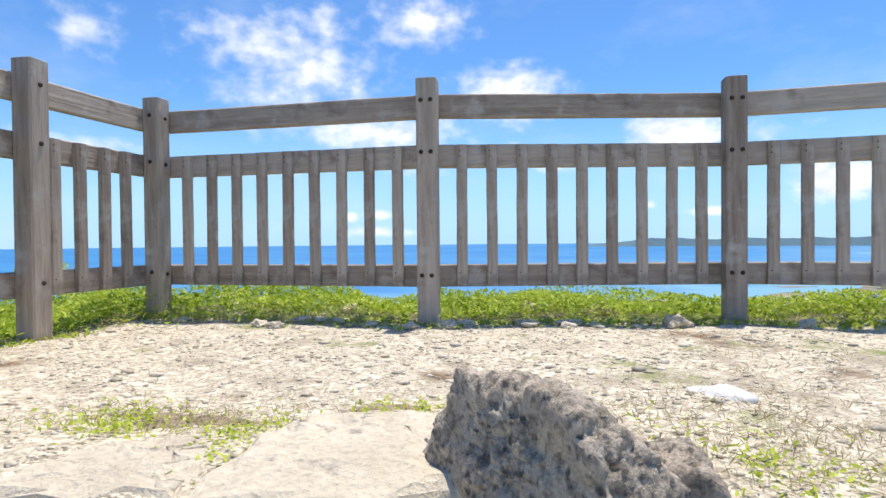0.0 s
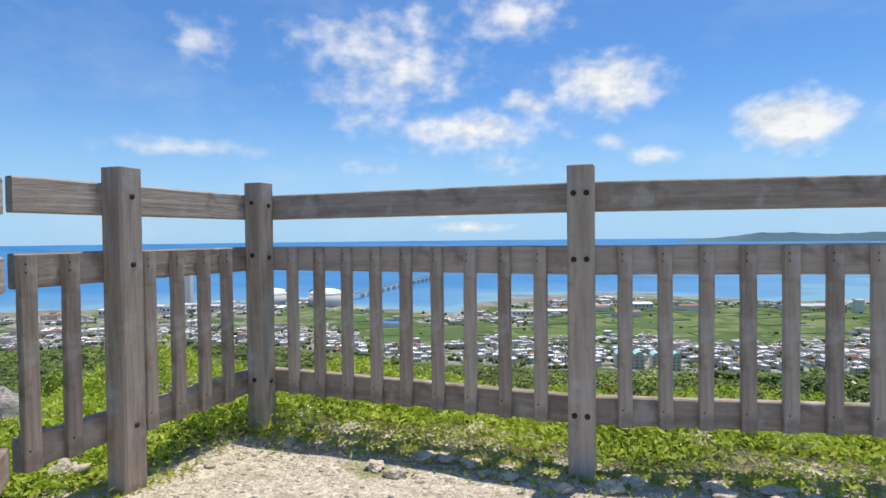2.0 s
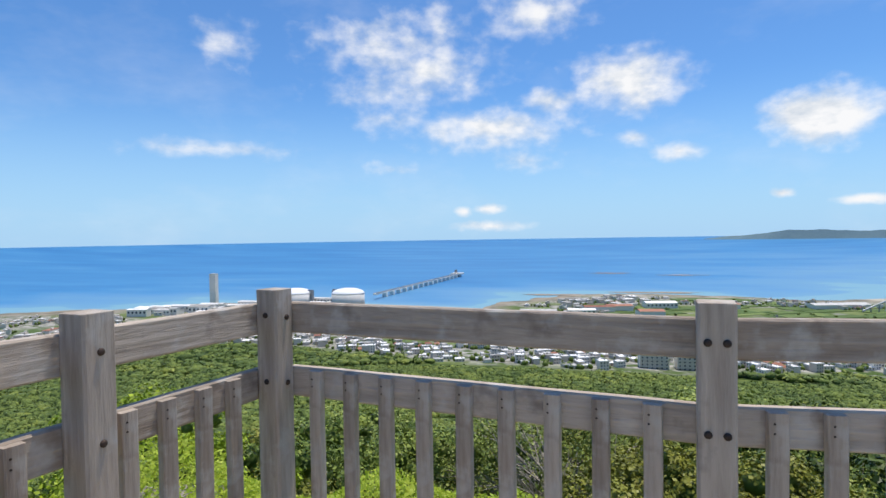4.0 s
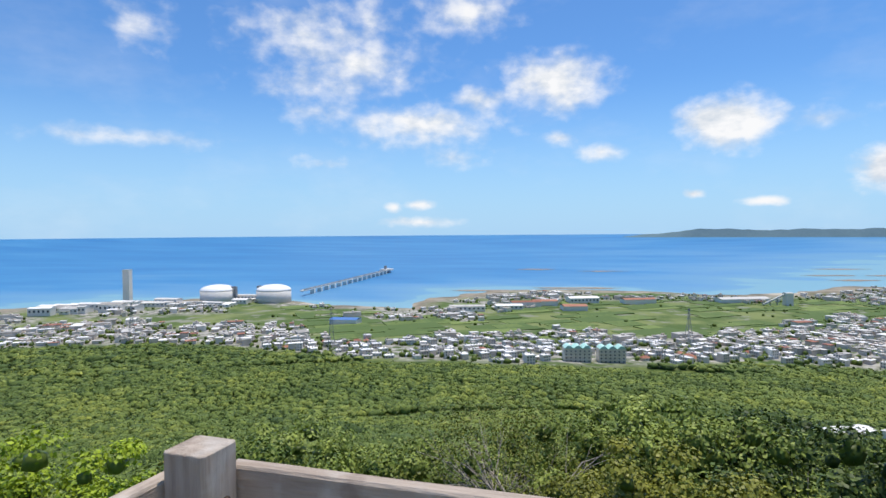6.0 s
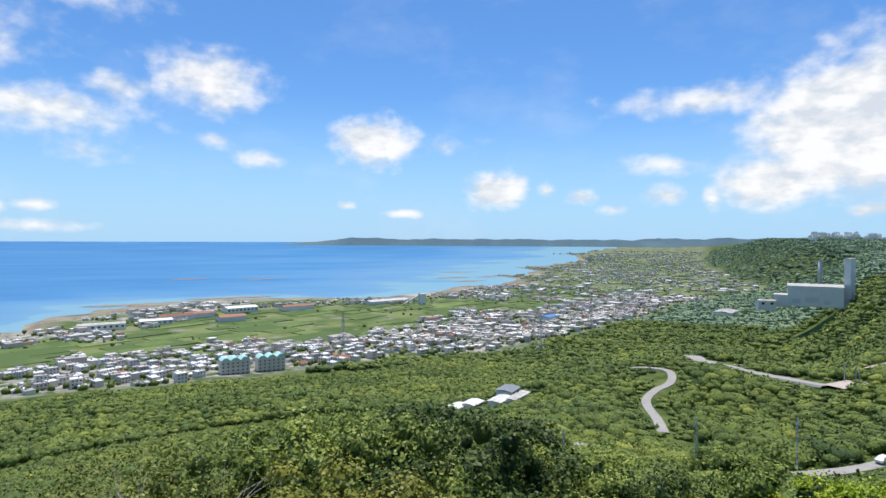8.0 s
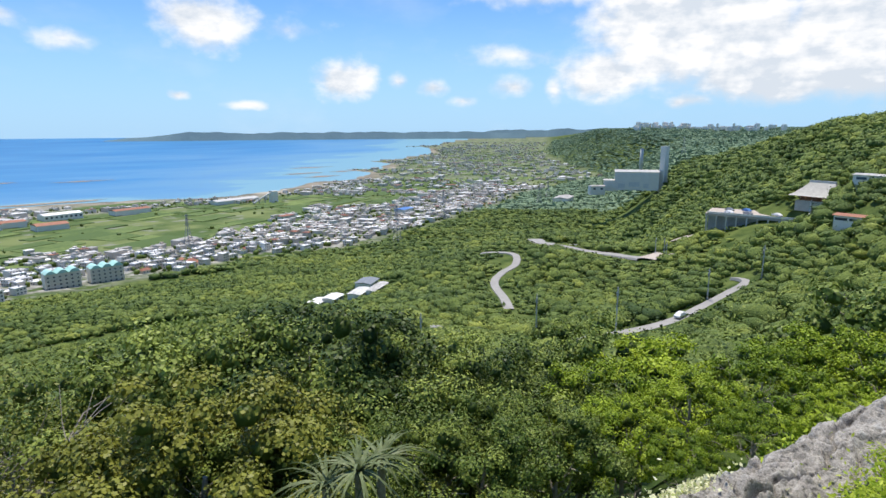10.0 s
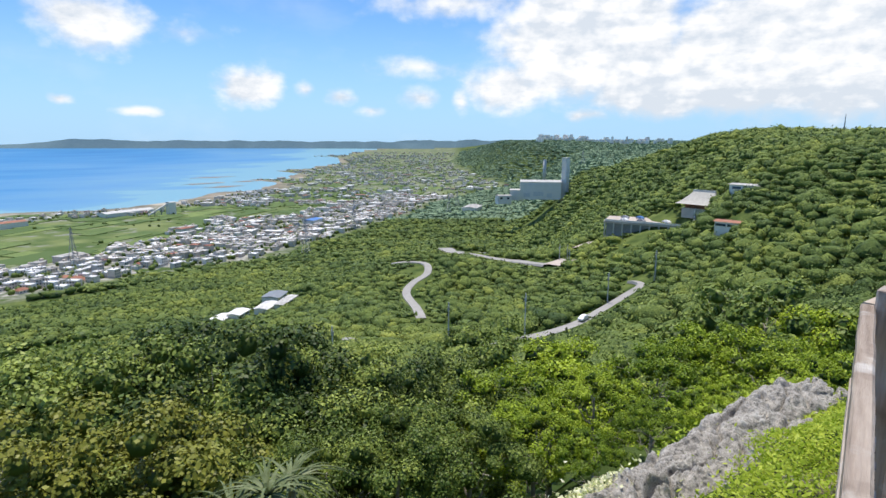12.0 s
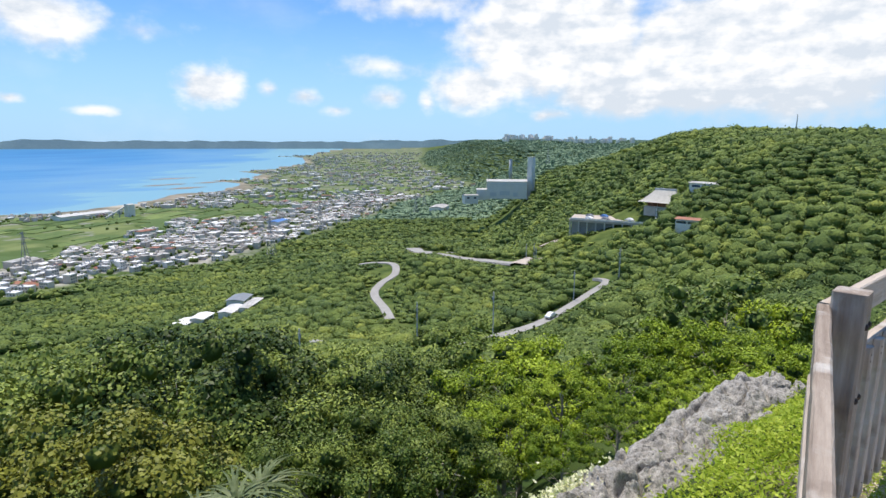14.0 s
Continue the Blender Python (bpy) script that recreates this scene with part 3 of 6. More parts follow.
# ---- ground and sea ----
def rings(radii, turns, centre):
    a = np.linspace(0, 2 * np.pi, turns, endpoint=False)
    x = centre[0] + np.outer(radii, np.sin(a)).ravel()
    y = centre[1] + np.outer(radii, np.cos(a)).ravel()
    i, j = np.meshgrid(np.arange(len(radii) - 1), np.arange(turns), indexing="ij")
    k = (j + 1) % turns
    return x, y, np.stack([i * turns + j, (i + 1) * turns + j, (i + 1) * turns + k, i * turns + k], -1).reshape(-1, 4)[:, ::-1]


radii = np.concatenate([[0.01], np.linspace(0.08, 6, 62), np.geomspace(6.2, 4900, 170)])
gx, gy, gq = rings(radii, 300, (0.4, 2.2))
ground = new("ground", big_mesh("ground", np.stack([gx, gy, land(gx, gy)], 1), gq, ground_mat, True))
tagged(ground, "white gravel terrace falling away into wooded slopes and plain", "ground", kind="structure")
gu, gv = along(gx, gy)
gr = np.hypot(gx, gy)


def mask(name, values, ob=ground):
    a = ob.data.attributes.new(name, "FLOAT", "POINT")
    a.data.foreach_set("value", np.clip(values, 0, 1).astype(np.float32))


fence_y = np.interp(gx, (-1.3, -0.96, 0.67, 4), (2.4, 3.3, 3.05, 2.9))
mask("gravel", (1 - smooth((gy - fence_y - 0.12 + 0.38 * ripple(gx, gy, 0.26, 2)) / 0.4)) * (gr < 9) * (gx > -1.45) * (gx < 4.1))
town_belt = smooth((gv - bend(WOODS, gu)) / 15) * (1 - smooth((gv - bend(WOODS, gu) - 175 - 60 * ripple(gx, gy, 55, 11)) / 30)) + smooth((gv - bend(COAST, gu) + 300) / 40) * (ripple(gx, gy, 55, 11) > -0.2) * (gv > bend(WOODS, gu) + 60)
mask("town", town_belt * (gu < 1600) + 0.3 * smooth((gu - 1400) / 400) * (gv > bend(WOODS, gu)))
mask("plain", smooth((gv - bend(WOODS, gu)) / 25 + 0.5))
mask("flats", smooth((gv - bend(COAST, gu) + 95 + 30 * ripple(gx, gy, 45, 1)) / 40))
sx, sy, sq = rings(np.concatenate([np.geomspace(300, 4930, 150)]), 360, (0, 0))
sr = np.hypot(sx, sy)
sq = sq[(along(sx, sy)[1] - bend(COAST, along(sx, sy)[0]))[sq].max(1) > -110]
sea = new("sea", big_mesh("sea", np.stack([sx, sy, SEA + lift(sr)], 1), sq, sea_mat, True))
tagged(sea, "calm turquoise and blue tropical sea with reef shallows", "sea", kind="structure")
su, sv = along(sx, sy)
off = sv - bend(COAST, su)
mask("shallow", 0.42 * np.exp(-np.maximum(off, 0) / 130) + 0.3 * np.exp(-np.maximum(off, 0) / 500) + 0.12 * ripple(sx, sy, 60, 2) * np.exp(-np.maximum(off, 0) / 700) + 0.45 * smooth((su - 900) / 900) * np.exp(-np.maximum(off, 0) / 900), sea)


# ---- the far headland across the bay ----
def headland(name, turn0, turn1, dist, heights, seed, label):
    """A long low wooded ridge on the horizon, from one bearing to another."""
    s = Shape()
    n = 90
    rows = []
    for i in range(n + 1):
        t = i / n
        a = radians(turn0 + (turn1 - turn0) * t)
        env = np.interp(t, np.linspace(0, 1, len(heights)), heights)
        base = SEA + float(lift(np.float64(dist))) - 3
        top = base + 3 + env * (1 + 0.16 * float(ripple(i * 3.1, seed * 5, 9, seed)) + 0.07 * float(ripple(i * 3.1, seed, 2.5, seed)))
        rows.append([(dist * math.sin(a), dist * math.cos(a), base), ((dist + 60) * math.sin(a), (dist + 60) * math.cos(a), top), ((dist + 160) * math.sin(a), (dist + 160) * math.cos(a), base)])
    vs = [q for r in rows for q in r]
    s.add(vs, [(3 * i + j, 3 * i + j + 1, 3 * i + j + 4, 3 * i + j + 3) for i in range(n) for j in (0, 1)])
    ob = part(name, s, hazed_green, None, label)
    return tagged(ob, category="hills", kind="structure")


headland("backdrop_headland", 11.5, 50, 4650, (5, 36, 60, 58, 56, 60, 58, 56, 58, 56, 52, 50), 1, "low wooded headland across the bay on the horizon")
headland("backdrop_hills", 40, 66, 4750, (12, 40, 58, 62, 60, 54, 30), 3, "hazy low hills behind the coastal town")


# ---- fence ----
def bolt(parent, m):
    s = Shape().lathe([(0.012, 0), (0.012, 0.004), (0.009, 0.008), (0.004, 0.010)], 10)
    b = part("bolt", s, bolt_mat, parent, "rusty round bolt head")
    b.matrix_local = m
    return b


def beam(length, height, thick, seed):
    """A rail along x with slightly wavy, worn faces."""
    n = 14
    s = Shape()
    vs = []
    for i in range(n + 1):
        x = length * i / n
        w = 0.0009 * math.sin(seed + i * 1.7) + 0.0006 * math.sin(seed * 3 + i * 4.1)
        h = height + 0.0007 * math.sin(seed * 2 + i * 1.3)
        b = 0.006
        ring = [(-b, 0), (0, b), (0, h - b), (-b, h), (-thick + b, h), (-thick, h - b), (-thick, b), (-thick + b, 0)]
        vs += [(x, -y + w, z) for y, z in ring]
    fs = [tuple(i * 8 + k for k in (j, (j + 1) % 8, (j + 1) % 8 + 8, j + 8)) for i in range(n) for j in range(8)]
    fs += [tuple(reversed(range(8))), tuple(n * 8 + j for j in range(8))]
    return s.add(vs, fs)


POST, TOP = 0.107, 1.3


def fence_post(name_label, x, y, spin, drop=0.0, faces=((0.026, -0.026), ())):
    th = thing("fence_post", name_label, "fence post", "fence posts", at=pose(x, y, -0.25 - drop, 0, 0, spin))
    h = POST / 2
    s = Shape()
    n = 10
    vs = []
    for i in range(n + 1):
        z = (TOP + 0.25) * i / n
        ring = [(-h + .008, -h), (h - .008, -h), (h, -h + .008), (h, h - .008), (h - .008, h), (-h + .008, h), (-h, h - .008), (-h, -h + .008)]
        k = 1 + 0.004 * math.sin(i * 2.1 + x * 9)
        vs += [(a * k, b * k, z) for a, b in ring]
    vs += [(a * 0.97, b * 0.97, TOP + 0.252) for a, b in ring]
    fs = [tuple(i * 8 + k for k in (j, (j + 1) % 8, (j + 1) % 8 + 8, j + 8)) for i in range(n + 1) for j in range(8)]
    fs += [tuple(reversed(range(8))), tuple((n + 1) * 8 + j for j in range(8))]
    part("post", s.add(vs, fs), wood_post, th)
    for z in (1.185, 0.912, 0.262):
        for bx in faces[0]:
            bolt(th, pose(bx, -h + 0.001, z + 0.25 + 0.012 * (len(faces[1]) > 0), 90))
        for by in faces[1]:
            bolt(th, pose(h - 0.001, by, z + 0.25, 90, 0, 90))
    return th


def fence_panel(a, b, slats, drop=0.0, over=(0.0, 0.0), flip=False, slat_at=None, label="weathered grey-brown timber fence panel with upright slats"):
    """Three rails from a to b with slats nailed to their near faces; flip puts the rails on the near side."""
    a, b = Vector((*a, 0)), Vector((*b, 0))
    d = b - a
    length = d.length
    th = thing("slatted_fence", label, "fence", "fence panels", at=Matrix.Translation((a.x, a.y, -drop)) @ Matrix.Rotation(math.atan2(d.y, d.x), 4, "Z"))
    for i, (z, h) in enumerate(((1.112, 0.129), (0.842, 0.126), (0.193, 0.122))):
        r = part("rail", beam(length + sum(over), h, 0.042, a.x * 3 + i * 2.2), wood_rail, th)
        r.location = (-over[0], 0, z)
    at = slat_at or [(i + 0.5) / slats * length for i in range(slats)]
    for i, x in enumerate(at):
        s = Shape()
        w, t = 0.029 + 0.001 * math.sin(i * 5.1), 0.03
        y0 = -t - 0.003 if not flip else 0.046
        lean = 0.004 * math.sin(i * 3.7 + a.x)
        n = 7
        vs = []
        for k in range(n + 1):
            z = 0.196 + (0.962 - 0.196) * k / n
            wob = 0.0007 * math.sin(k * 2.3 + i)
            o = lean * (k / n - 0.5)
            vs += [(o - w + wob, y0 + .004, z), (o - w + .004 + wob, y0, z), (o + w - .004 + wob, y0, z), (o + w + wob, y0 + .004, z), (o + w + wob, y0 + t, z), (o - w + wob, y0 + t, z)]
        fs = [tuple(k * 6 + q for q in (j, (j + 1) % 6, (j + 1) % 6 + 6, j + 6)) for k in range(n) for j in range(6)] + [tuple(reversed(range(6))), tuple(n * 6 + j for j in range(6))]
        sl = part("slat", s.add(vs, fs), wood_post, th)
        sl.location = (x, 0, 0)
        for z in (0.93, 0.9, 0.27):
            nail = part("nail", Shape().lathe([(0.004, 0), (0.003, 0.002)], 6), bolt_mat, sl)
            nail.matrix_local = pose((-0.012, 0.012, 0)[int(z * 100) % 3], y0, z, 90)
    return th


LBL = "weathered square timber fence post with rusty bolts"
P1, P2, P3, P4, P5 = (-1.152, 2.633), (-0.960, 3.380), (0.678, 3.070), (2.320, 3.135), (3.93, 2.72)
fence_post(LBL, *P1, -8, faces=((), (0.0,)))
fence_post("weathered square corner post of the timber fence", *P2, -12, faces=((0.0,), (0.01,)))
fence_post(LBL, *P3, -8)
fence_post(LBL, *P4, -9)
fence_post(LBL, *P5, -14)
fence_panel((-0.905, 3.428), (0.672, 3.128), 9, over=(0.02, 0.0), slat_at=[0.132 + 0.1635 * i for i in range(9)])
fence_panel((0.684, 3.126), (2.318, 3.192), 9, slat_at=[0.174 + 0.163 * i for i in range(9)])
fence_panel((2.328, 3.192), (3.93, 2.79), 9, slat_at=[0.205 + 0.161 * i for i in range(9)])
fence_panel((-1.208, 2.60), (-1.005, 3.42), 4, over=(0.33, 0.0), slat_at=(-0.30, -0.148, 0.183, 0.329, 0.479, 0.622), label="short weathered timber fence panel with upright slats and a free end")
fence_panel((-0.245, 0.90), (-1.285, 2.24), 10, drop=0.01, flip=True, label="weathered timber fence panel seen from behind, rails in front of slats")
fence_post(LBL, -1.29, 2.09, 38)


# ---- terrace: steps, boulders, gravel ----
def slab(name, outline, top, thick, label):
    """A flat stone with an uneven outline and a worn rim."""
    s = Shape()
    n = len(outline)
    cx, cy = sum(p[0] for p in outline) / n, sum(p[1] for p in outline) / n
    pts = []
    for i in range(n):
        (x0, y0), (x1, y1) = outline[i], outline[(i + 1) % n]
        for k in range(5):
            t = k / 5
            w = 0.012 * math.sin(i * 7 + k * 2.9)
            pts.append((x0 + (x1 - x0) * t + w, y0 + (y1 - y0) * t - w))
    m = len(pts)
    lay = [(1.0, top - thick), (1.0, top - 0.02), (0.975, top - 0.004), (0.85, top + 0.004), (0.45, top + 0.006)]
    for k, (f, z) in enumerate(lay):
        s.v += [(cx + (x - cx) * f, cy + (y - cy) * f, z + (0.006 * math.sin(i * 1.7 + k * 2.2) if k > 1 else 0)) for i, (x, y) in enumerate(pts)]
    s.f = [(k * m + i, k * m + (i + 1) % m, (k + 1) * m + (i + 1) % m, (k + 1) * m + i) for k in range(len(lay) - 1) for i in range(m)]
    s.f += [tuple(reversed(range(m))), tuple((len(lay) - 1) * m + i for i in range(m))]
    ob = part(name, s, slab_mat, None, label)
    return tagged(ob, category="stone step", group="stone steps")


slab("stone_step", ((0.39, 0.84), (0.93, 0.965), (0.96, 1.10), (0.78, 1.37), (0.52, 1.36), (0.42, 1.2)), 0.042, 0.26, "flat pale limestone slab forming the top step")
slab("stone_step", ((-0.02, 0.95), (0.37, 0.94), (0.38, 1.14), (0.27, 1.25), (0.08, 1.2)), 0.022, 0.26, "small pale limestone slab sunk in the gravel")
slab("stone_step", ((0.25, 0.55), (1.15, 0.52), (1.12, 0.9), (0.3, 0.92)), -0.19, 0.3, "worn limestone slab forming a lower step")
slab("stone_step", ((0.3, -0.25), (1.4, -0.3), (1.35, 0.5), (0.35, 0.52)), -0.4, 0.3, "worn limestone slab forming the bottom step")


def boulder(at, size, spin, seed, label, mat=limestone, level=4, rough=0.22, holes=0.06, tilt=(0, 0), boxy=0.0):
    ob = new("boulder", stone("boulder", size, seed, mat, level, rough, holes, boxy))
    ob.matrix_world = pose(*at, tilt[0], tilt[1], spin)
    return tagged(ob, label, "rock", "rocks on the terrace")


def hewn(name, faces, grow, seed, mat, level=6):
    """A broken block: flat faces (way out, distance) with pitted, grooved sides."""
    v, f = ball(level)
    ways = np.array([Vector(n).normalized()[:] for n, _ in faces])
    dist = np.array([d for _, d in faces])
    reach = dist[None] / np.maximum(v @ ways.T, 1e-3)
    near = np.sort(reach, 1)
    far = near[:, 0] * (1 - 0.05 * np.exp(-(near[:, 1] - near[:, 0]) / 0.012))
    out = []
    for q, k in zip(v, far):
        p = Vector(q) * float(k)
        w = Vector((seed, 2.1 * seed, 0))
        d = 0.028 * noise.fractal(p * 6 + w, 1.0, 2.0, 5) - 0.022 * max(0, noise.noise(Vector((p.x * 46, p.y * 46, p.z * 18)) + w)) - 0.018 * abs(noise.noise(p * 75 + w)) - 0.03 * max(0, noise.noise(p * 17 - w) - 0.25)
        p = p + Vector(q) * d
        out.append((p.x * grow, p.y * grow, p.z * grow))
    return big_mesh(name, out, f, mat)


for at, spin, grow, seed, faces, label in (
        ((0.972, 0.925, 0.09), -60, 0.8, 3, (((0, -1, 0.14), 0.115), ((-0.12, 0.3, 1), 0.158), ((0.1, 0.75, 0.75), 0.13), ((0.5, 0.1, 0.8), 0.235), ((-1, 0.1, 0.3), 0.27), ((1, 0.2, 0.2), 0.27), ((0, 0, -1), 0.34), ((0.2, 1, 0), 0.17), ((-0.7, -0.6, 0.5), 0.245)), "jagged grey limestone boulder full of holes beside the steps"),
        ((1.135, 0.92, -0.03), -20, 1.05, 9, (((-0.2, -1, 0.1), 0.1), ((0.1, 0.2, 1), 0.15), ((-1, 0.1, 0.1), 0.1), ((1, 0.3, 0.5), 0.13), ((0, 1, 0.2), 0.09), ((0, 0, -1), 0.2)), "small jagged grey limestone boulder")):
    ob = new("boulder", hewn("boulder", faces, grow, seed, limestone))
    ob.matrix_world = pose(*at, 0, 0, spin)
    tagged(ob, label, "rock", "rocks on the terrace")
boulder((1.57, 1.62, 0.005), (0.09, 0.06, 0.03), -30, 14, "flat white coral stone lying on the gravel", white_stone, 3, 0.12, 0.02)
for i, (x, y, k, sx_) in enumerate(((0.78, 2.93, 0.035, 1.6), (0.60, 2.88, 0.03, 1.3), (-0.83, 3.68, 0.06, 1.2), (1.95, 2.95, 0.05, 1.3), (-0.1, 2.9, 0.03, 1.5), (2.6, 2.95, 0.04, 1.6), (0.18, 3.45, 0.05, 1.1), (1.25, 3.5, 0.06, 1.3), (-1.5, 2.7, 0.06, 1.2), (-1.1, 2.2, 0.05, 1.4), (1.7, 3.65, 0.08, 1.4), (2.2, 3.75, 0.09, 1.5))):
    boulder((x, y, float(land(x, y)) + k * 0.3), (k * sx_, k, k * 0.8), i * 47, i + 20, "small pale limestone rock half sunk in the ground", white_stone if i == 2 else slab_mat, 4, 0.3)
for i, (x, y, z, a, b, c, sp) in enumerate(((-2.1, 4.1, -0.2, 0.35, 0.3, 0.3, 70), (-2.5, 3.4, -0.2, 0.4, 0.3, 0.4, 20))):
    boulder((x, y, z - 0.045), (a * 1.3, b * 1.25, c * 0.86), sp, 40 + i, "craggy grey limestone outcrop at the edge of the drop", crag, level=5, rough=0.26, holes=0.07)


def outcrop():
    """A long broken ledge of limestone: tilted blocks parted by clefts, falling away on the outside."""
    n, m = 300, 96
    vs = []
    for i in range(n + 1):
        s = i / n
        outer = Vector((np.interp(s, (0, 0.3, 0.65, 1), (2.45, 3.4, 4.5, 5.3)), np.interp(s, (0, 0.3, 0.65, 1), (4.4, 4.28, 4.05, 3.82)), 0))
        inner = Vector((np.interp(s, (0, 0.3, 0.65, 1), (2.85, 3.2, 4.15, 5.35)), np.interp(s, (0, 0.3, 0.65, 1), (3.75, 3.45, 3.25, 3.0)), 0))
        for j in range(m + 1):
            t = j / m
            p = outer.lerp(inner, t)
            q = Vector((p.x * 2.3, p.y * 3.0, 1.5))
            dist, spots = noise.voronoi(q + 0.5 * noise.noise_vector(q * 1.1))
            cleft = min(1.0, (dist[1] - dist[0]) / 0.16)
            tilt = noise.cell_vector(spots[0] * 7.3)
            d = q - spots[0]
            rise = min(1, t / 0.16) ** 0.6 * (1 - 0.8 * max(0, t - 0.35) / 0.65)
            z = -0.33 + 0.2 * rise + 0.03 * tilt.z + 0.05 * (d.x * tilt.x + d.y * tilt.y) - 0.08 * (1 - cleft) ** 2
            z += 0.05 * noise.fractal(p * 5, 1.0, 2.0, 6) + 0.036 * noise.turbulence(p * 15, 4, True) - 0.04 * max(0, noise.noise(p * 24) - 0.15)
            z -= 1.1 * max(0, 0.1 - t) / 0.1 + 0.5 * max(0, 0.03 - s) / 0.03 + 0.6 * max(0, s - 0.97) / 0.03
            vs.append((p.x + 0.05 * noise.noise(p * 6), p.y + 0.05 * noise.noise(p * 6 + Vector((9, 0, 0))), z))
    fs = [(i * (m + 1) + j, i * (m + 1) + j + 1, (i + 1) * (m + 1) + j + 1, (i + 1) * (m + 1) + j) for i in range(n) for j in range(m)]
    ob = new("rock_ledge", big_mesh("rock_ledge", vs, fs, crag))
    return tagged(ob, "long craggy grey limestone ledge at the edge of the drop", "rock")


outcrop()


rg = random.Random(8)
for i in range(24):
    x = rg.uniform(-0.8, 3.6)
    y = float(np.interp(x, (-0.96, 0.67, 2.3, 3.93), (3.22, 2.98, 3.02, 2.68))) + rg.gauss(-0.02, 0.06)
    k = rg.uniform(0.018, 0.045)
    boulder((x, y, float(land(x, y)) + k * 0.25), (k * rg.uniform(1.1, 1.8), k, k * 0.5), rg.uniform(0, 180), 90 + i, "small pale limestone rock at the foot of the fence", slab_mat, 4, 0.3)


def scatter_chips(n, x0, x1, y0, y1, small, large, seed):
    """Loose chips of stone on the gravel, joined."""
    g = np.random.default_rng(seed)
    v0, f0 = ball(1)
    vs, fs = [], []
    for i in range(n):
        x, y = g.uniform(x0, x1), g.uniform(y0, y1)
        k = small + (large - small) * g.random() ** 4
        rot = np.array(Euler(g.uniform(0, 6.3, 3)).to_matrix())
        q = (v0 * (1 + g.uniform(-0.35, 0.35, (len(v0), 1)))) @ rot.T * (k, k * g.uniform(0.5, 1), k * g.uniform(0.25, 0.55)) + (x, y, float(land(x, y)) + k * 0.12)
        vs.append(q), fs.append(f0 + i * len(v0))
    return np.concatenate(vs), np.concatenate(fs)


cv, cf = scatter_chips(9000, -1.25, 3.6, 0.98, 3.15, 0.003, 0.014, 5)
lv, lf = scatter_chips(420, -1.25, 3.6, 0.98, 3.15, 0.008, 0.03, 6)
cv, cf = np.concatenate([cv, lv]), np.concatenate([cf, lf + len(cv)])
tagged(new("gravel", big_mesh("gravel", cv, cf, chip_mat)), "loose white and grey limestone chips on the terrace", "gravel", kind="stuff")


def weeds(name, n, pick, mat, label, length, high, lean=0.8, width=0.42):
    """Low leafy plants as one mass: leaves on short stems, in clumps."""
    cx, cy, k = [], [], 0
    while k < n:
        x, y = pick()
        m = int(RNG.integers(6, 18))
        s = RNG.uniform(0.03, 0.09)
        cx.append(x + RNG.normal(0, s, m)), cy.append(y + RNG.normal(0, s, m))
        k += m
    x, y = np.concatenate(cx), np.concatenate(cy)
    tall = high * RNG.random(len(x)) ** 0.7 * (0.55 + 0.45 * ripple(x, y, 0.35, 9)) * (1 + (0.5 + 1.3 * smooth((0.4 - x) / 0.5)) * smooth((y - 3.5) / 0.5))
    c = np.stack([x, y, land(x, y) + np.maximum(tall, 0.01)], 1)
    nrm = np.stack([RNG.normal(0, lean, len(x)), RNG.normal(0, lean, len(x)), np.full(len(x), 1.0)], 1)
    size = length * RNG.uniform(0.6, 1.3, len(x))
    v, f = leaf_quads(c, nrm, size, size * width)
    ob = new(name, big_mesh(name, v, f, mat))
    return tagged(ob, label, "plants", kind="stuff")


def beyond_fence():
    while True:
        x, y = RNG.uniform(-3.4, 6.4), RNG.uniform(2.0, 5.3)
        line = np.interp(x, (-3.2, -1.3, -0.96, 0.67, 2.3, 3.93, 7.5), (1.6, 2.5, 3.35, 3.14, 3.2, 2.85, 2.0))
        crest = np.interp(x, (1.2, 2.3, 2.8, 3.2, 4.15, 4.7, 5.1, 5.6), (4.7, 4.3, 3.95, 3.72, 3.6, 3.55, 3.2, 2.9))
        lush = 0.04 if y > crest else 0.35 + 0.65 * smooth((y - line) / 0.35 + 0.5 * float(ripple(x, y, 0.3, 4)))
        if y > line + 0.02 and RNG.random() < lush:
            return x, y


def past_crest():
    x = RNG.uniform(1.0, 9.5)
    return x, float(np.interp(x, (1, 2.2, 3.85, 4.85, 6.5, 9.5), (4.75, 4.75, 4.55, 4.0, 3.2, 1.8))) + 3.2 * RNG.random() ** 1.2


def fence_foot():
    x = RNG.uniform(-1.4, 3.9)
    line = np.interp(x, (-1.5, -1.15, -0.96, 0.67, 2.3, 3.93), (1.5, 2.6, 3.3, 3.03, 3.1, 2.75))
    return x, line + RNG.normal(0.03, 0.07)


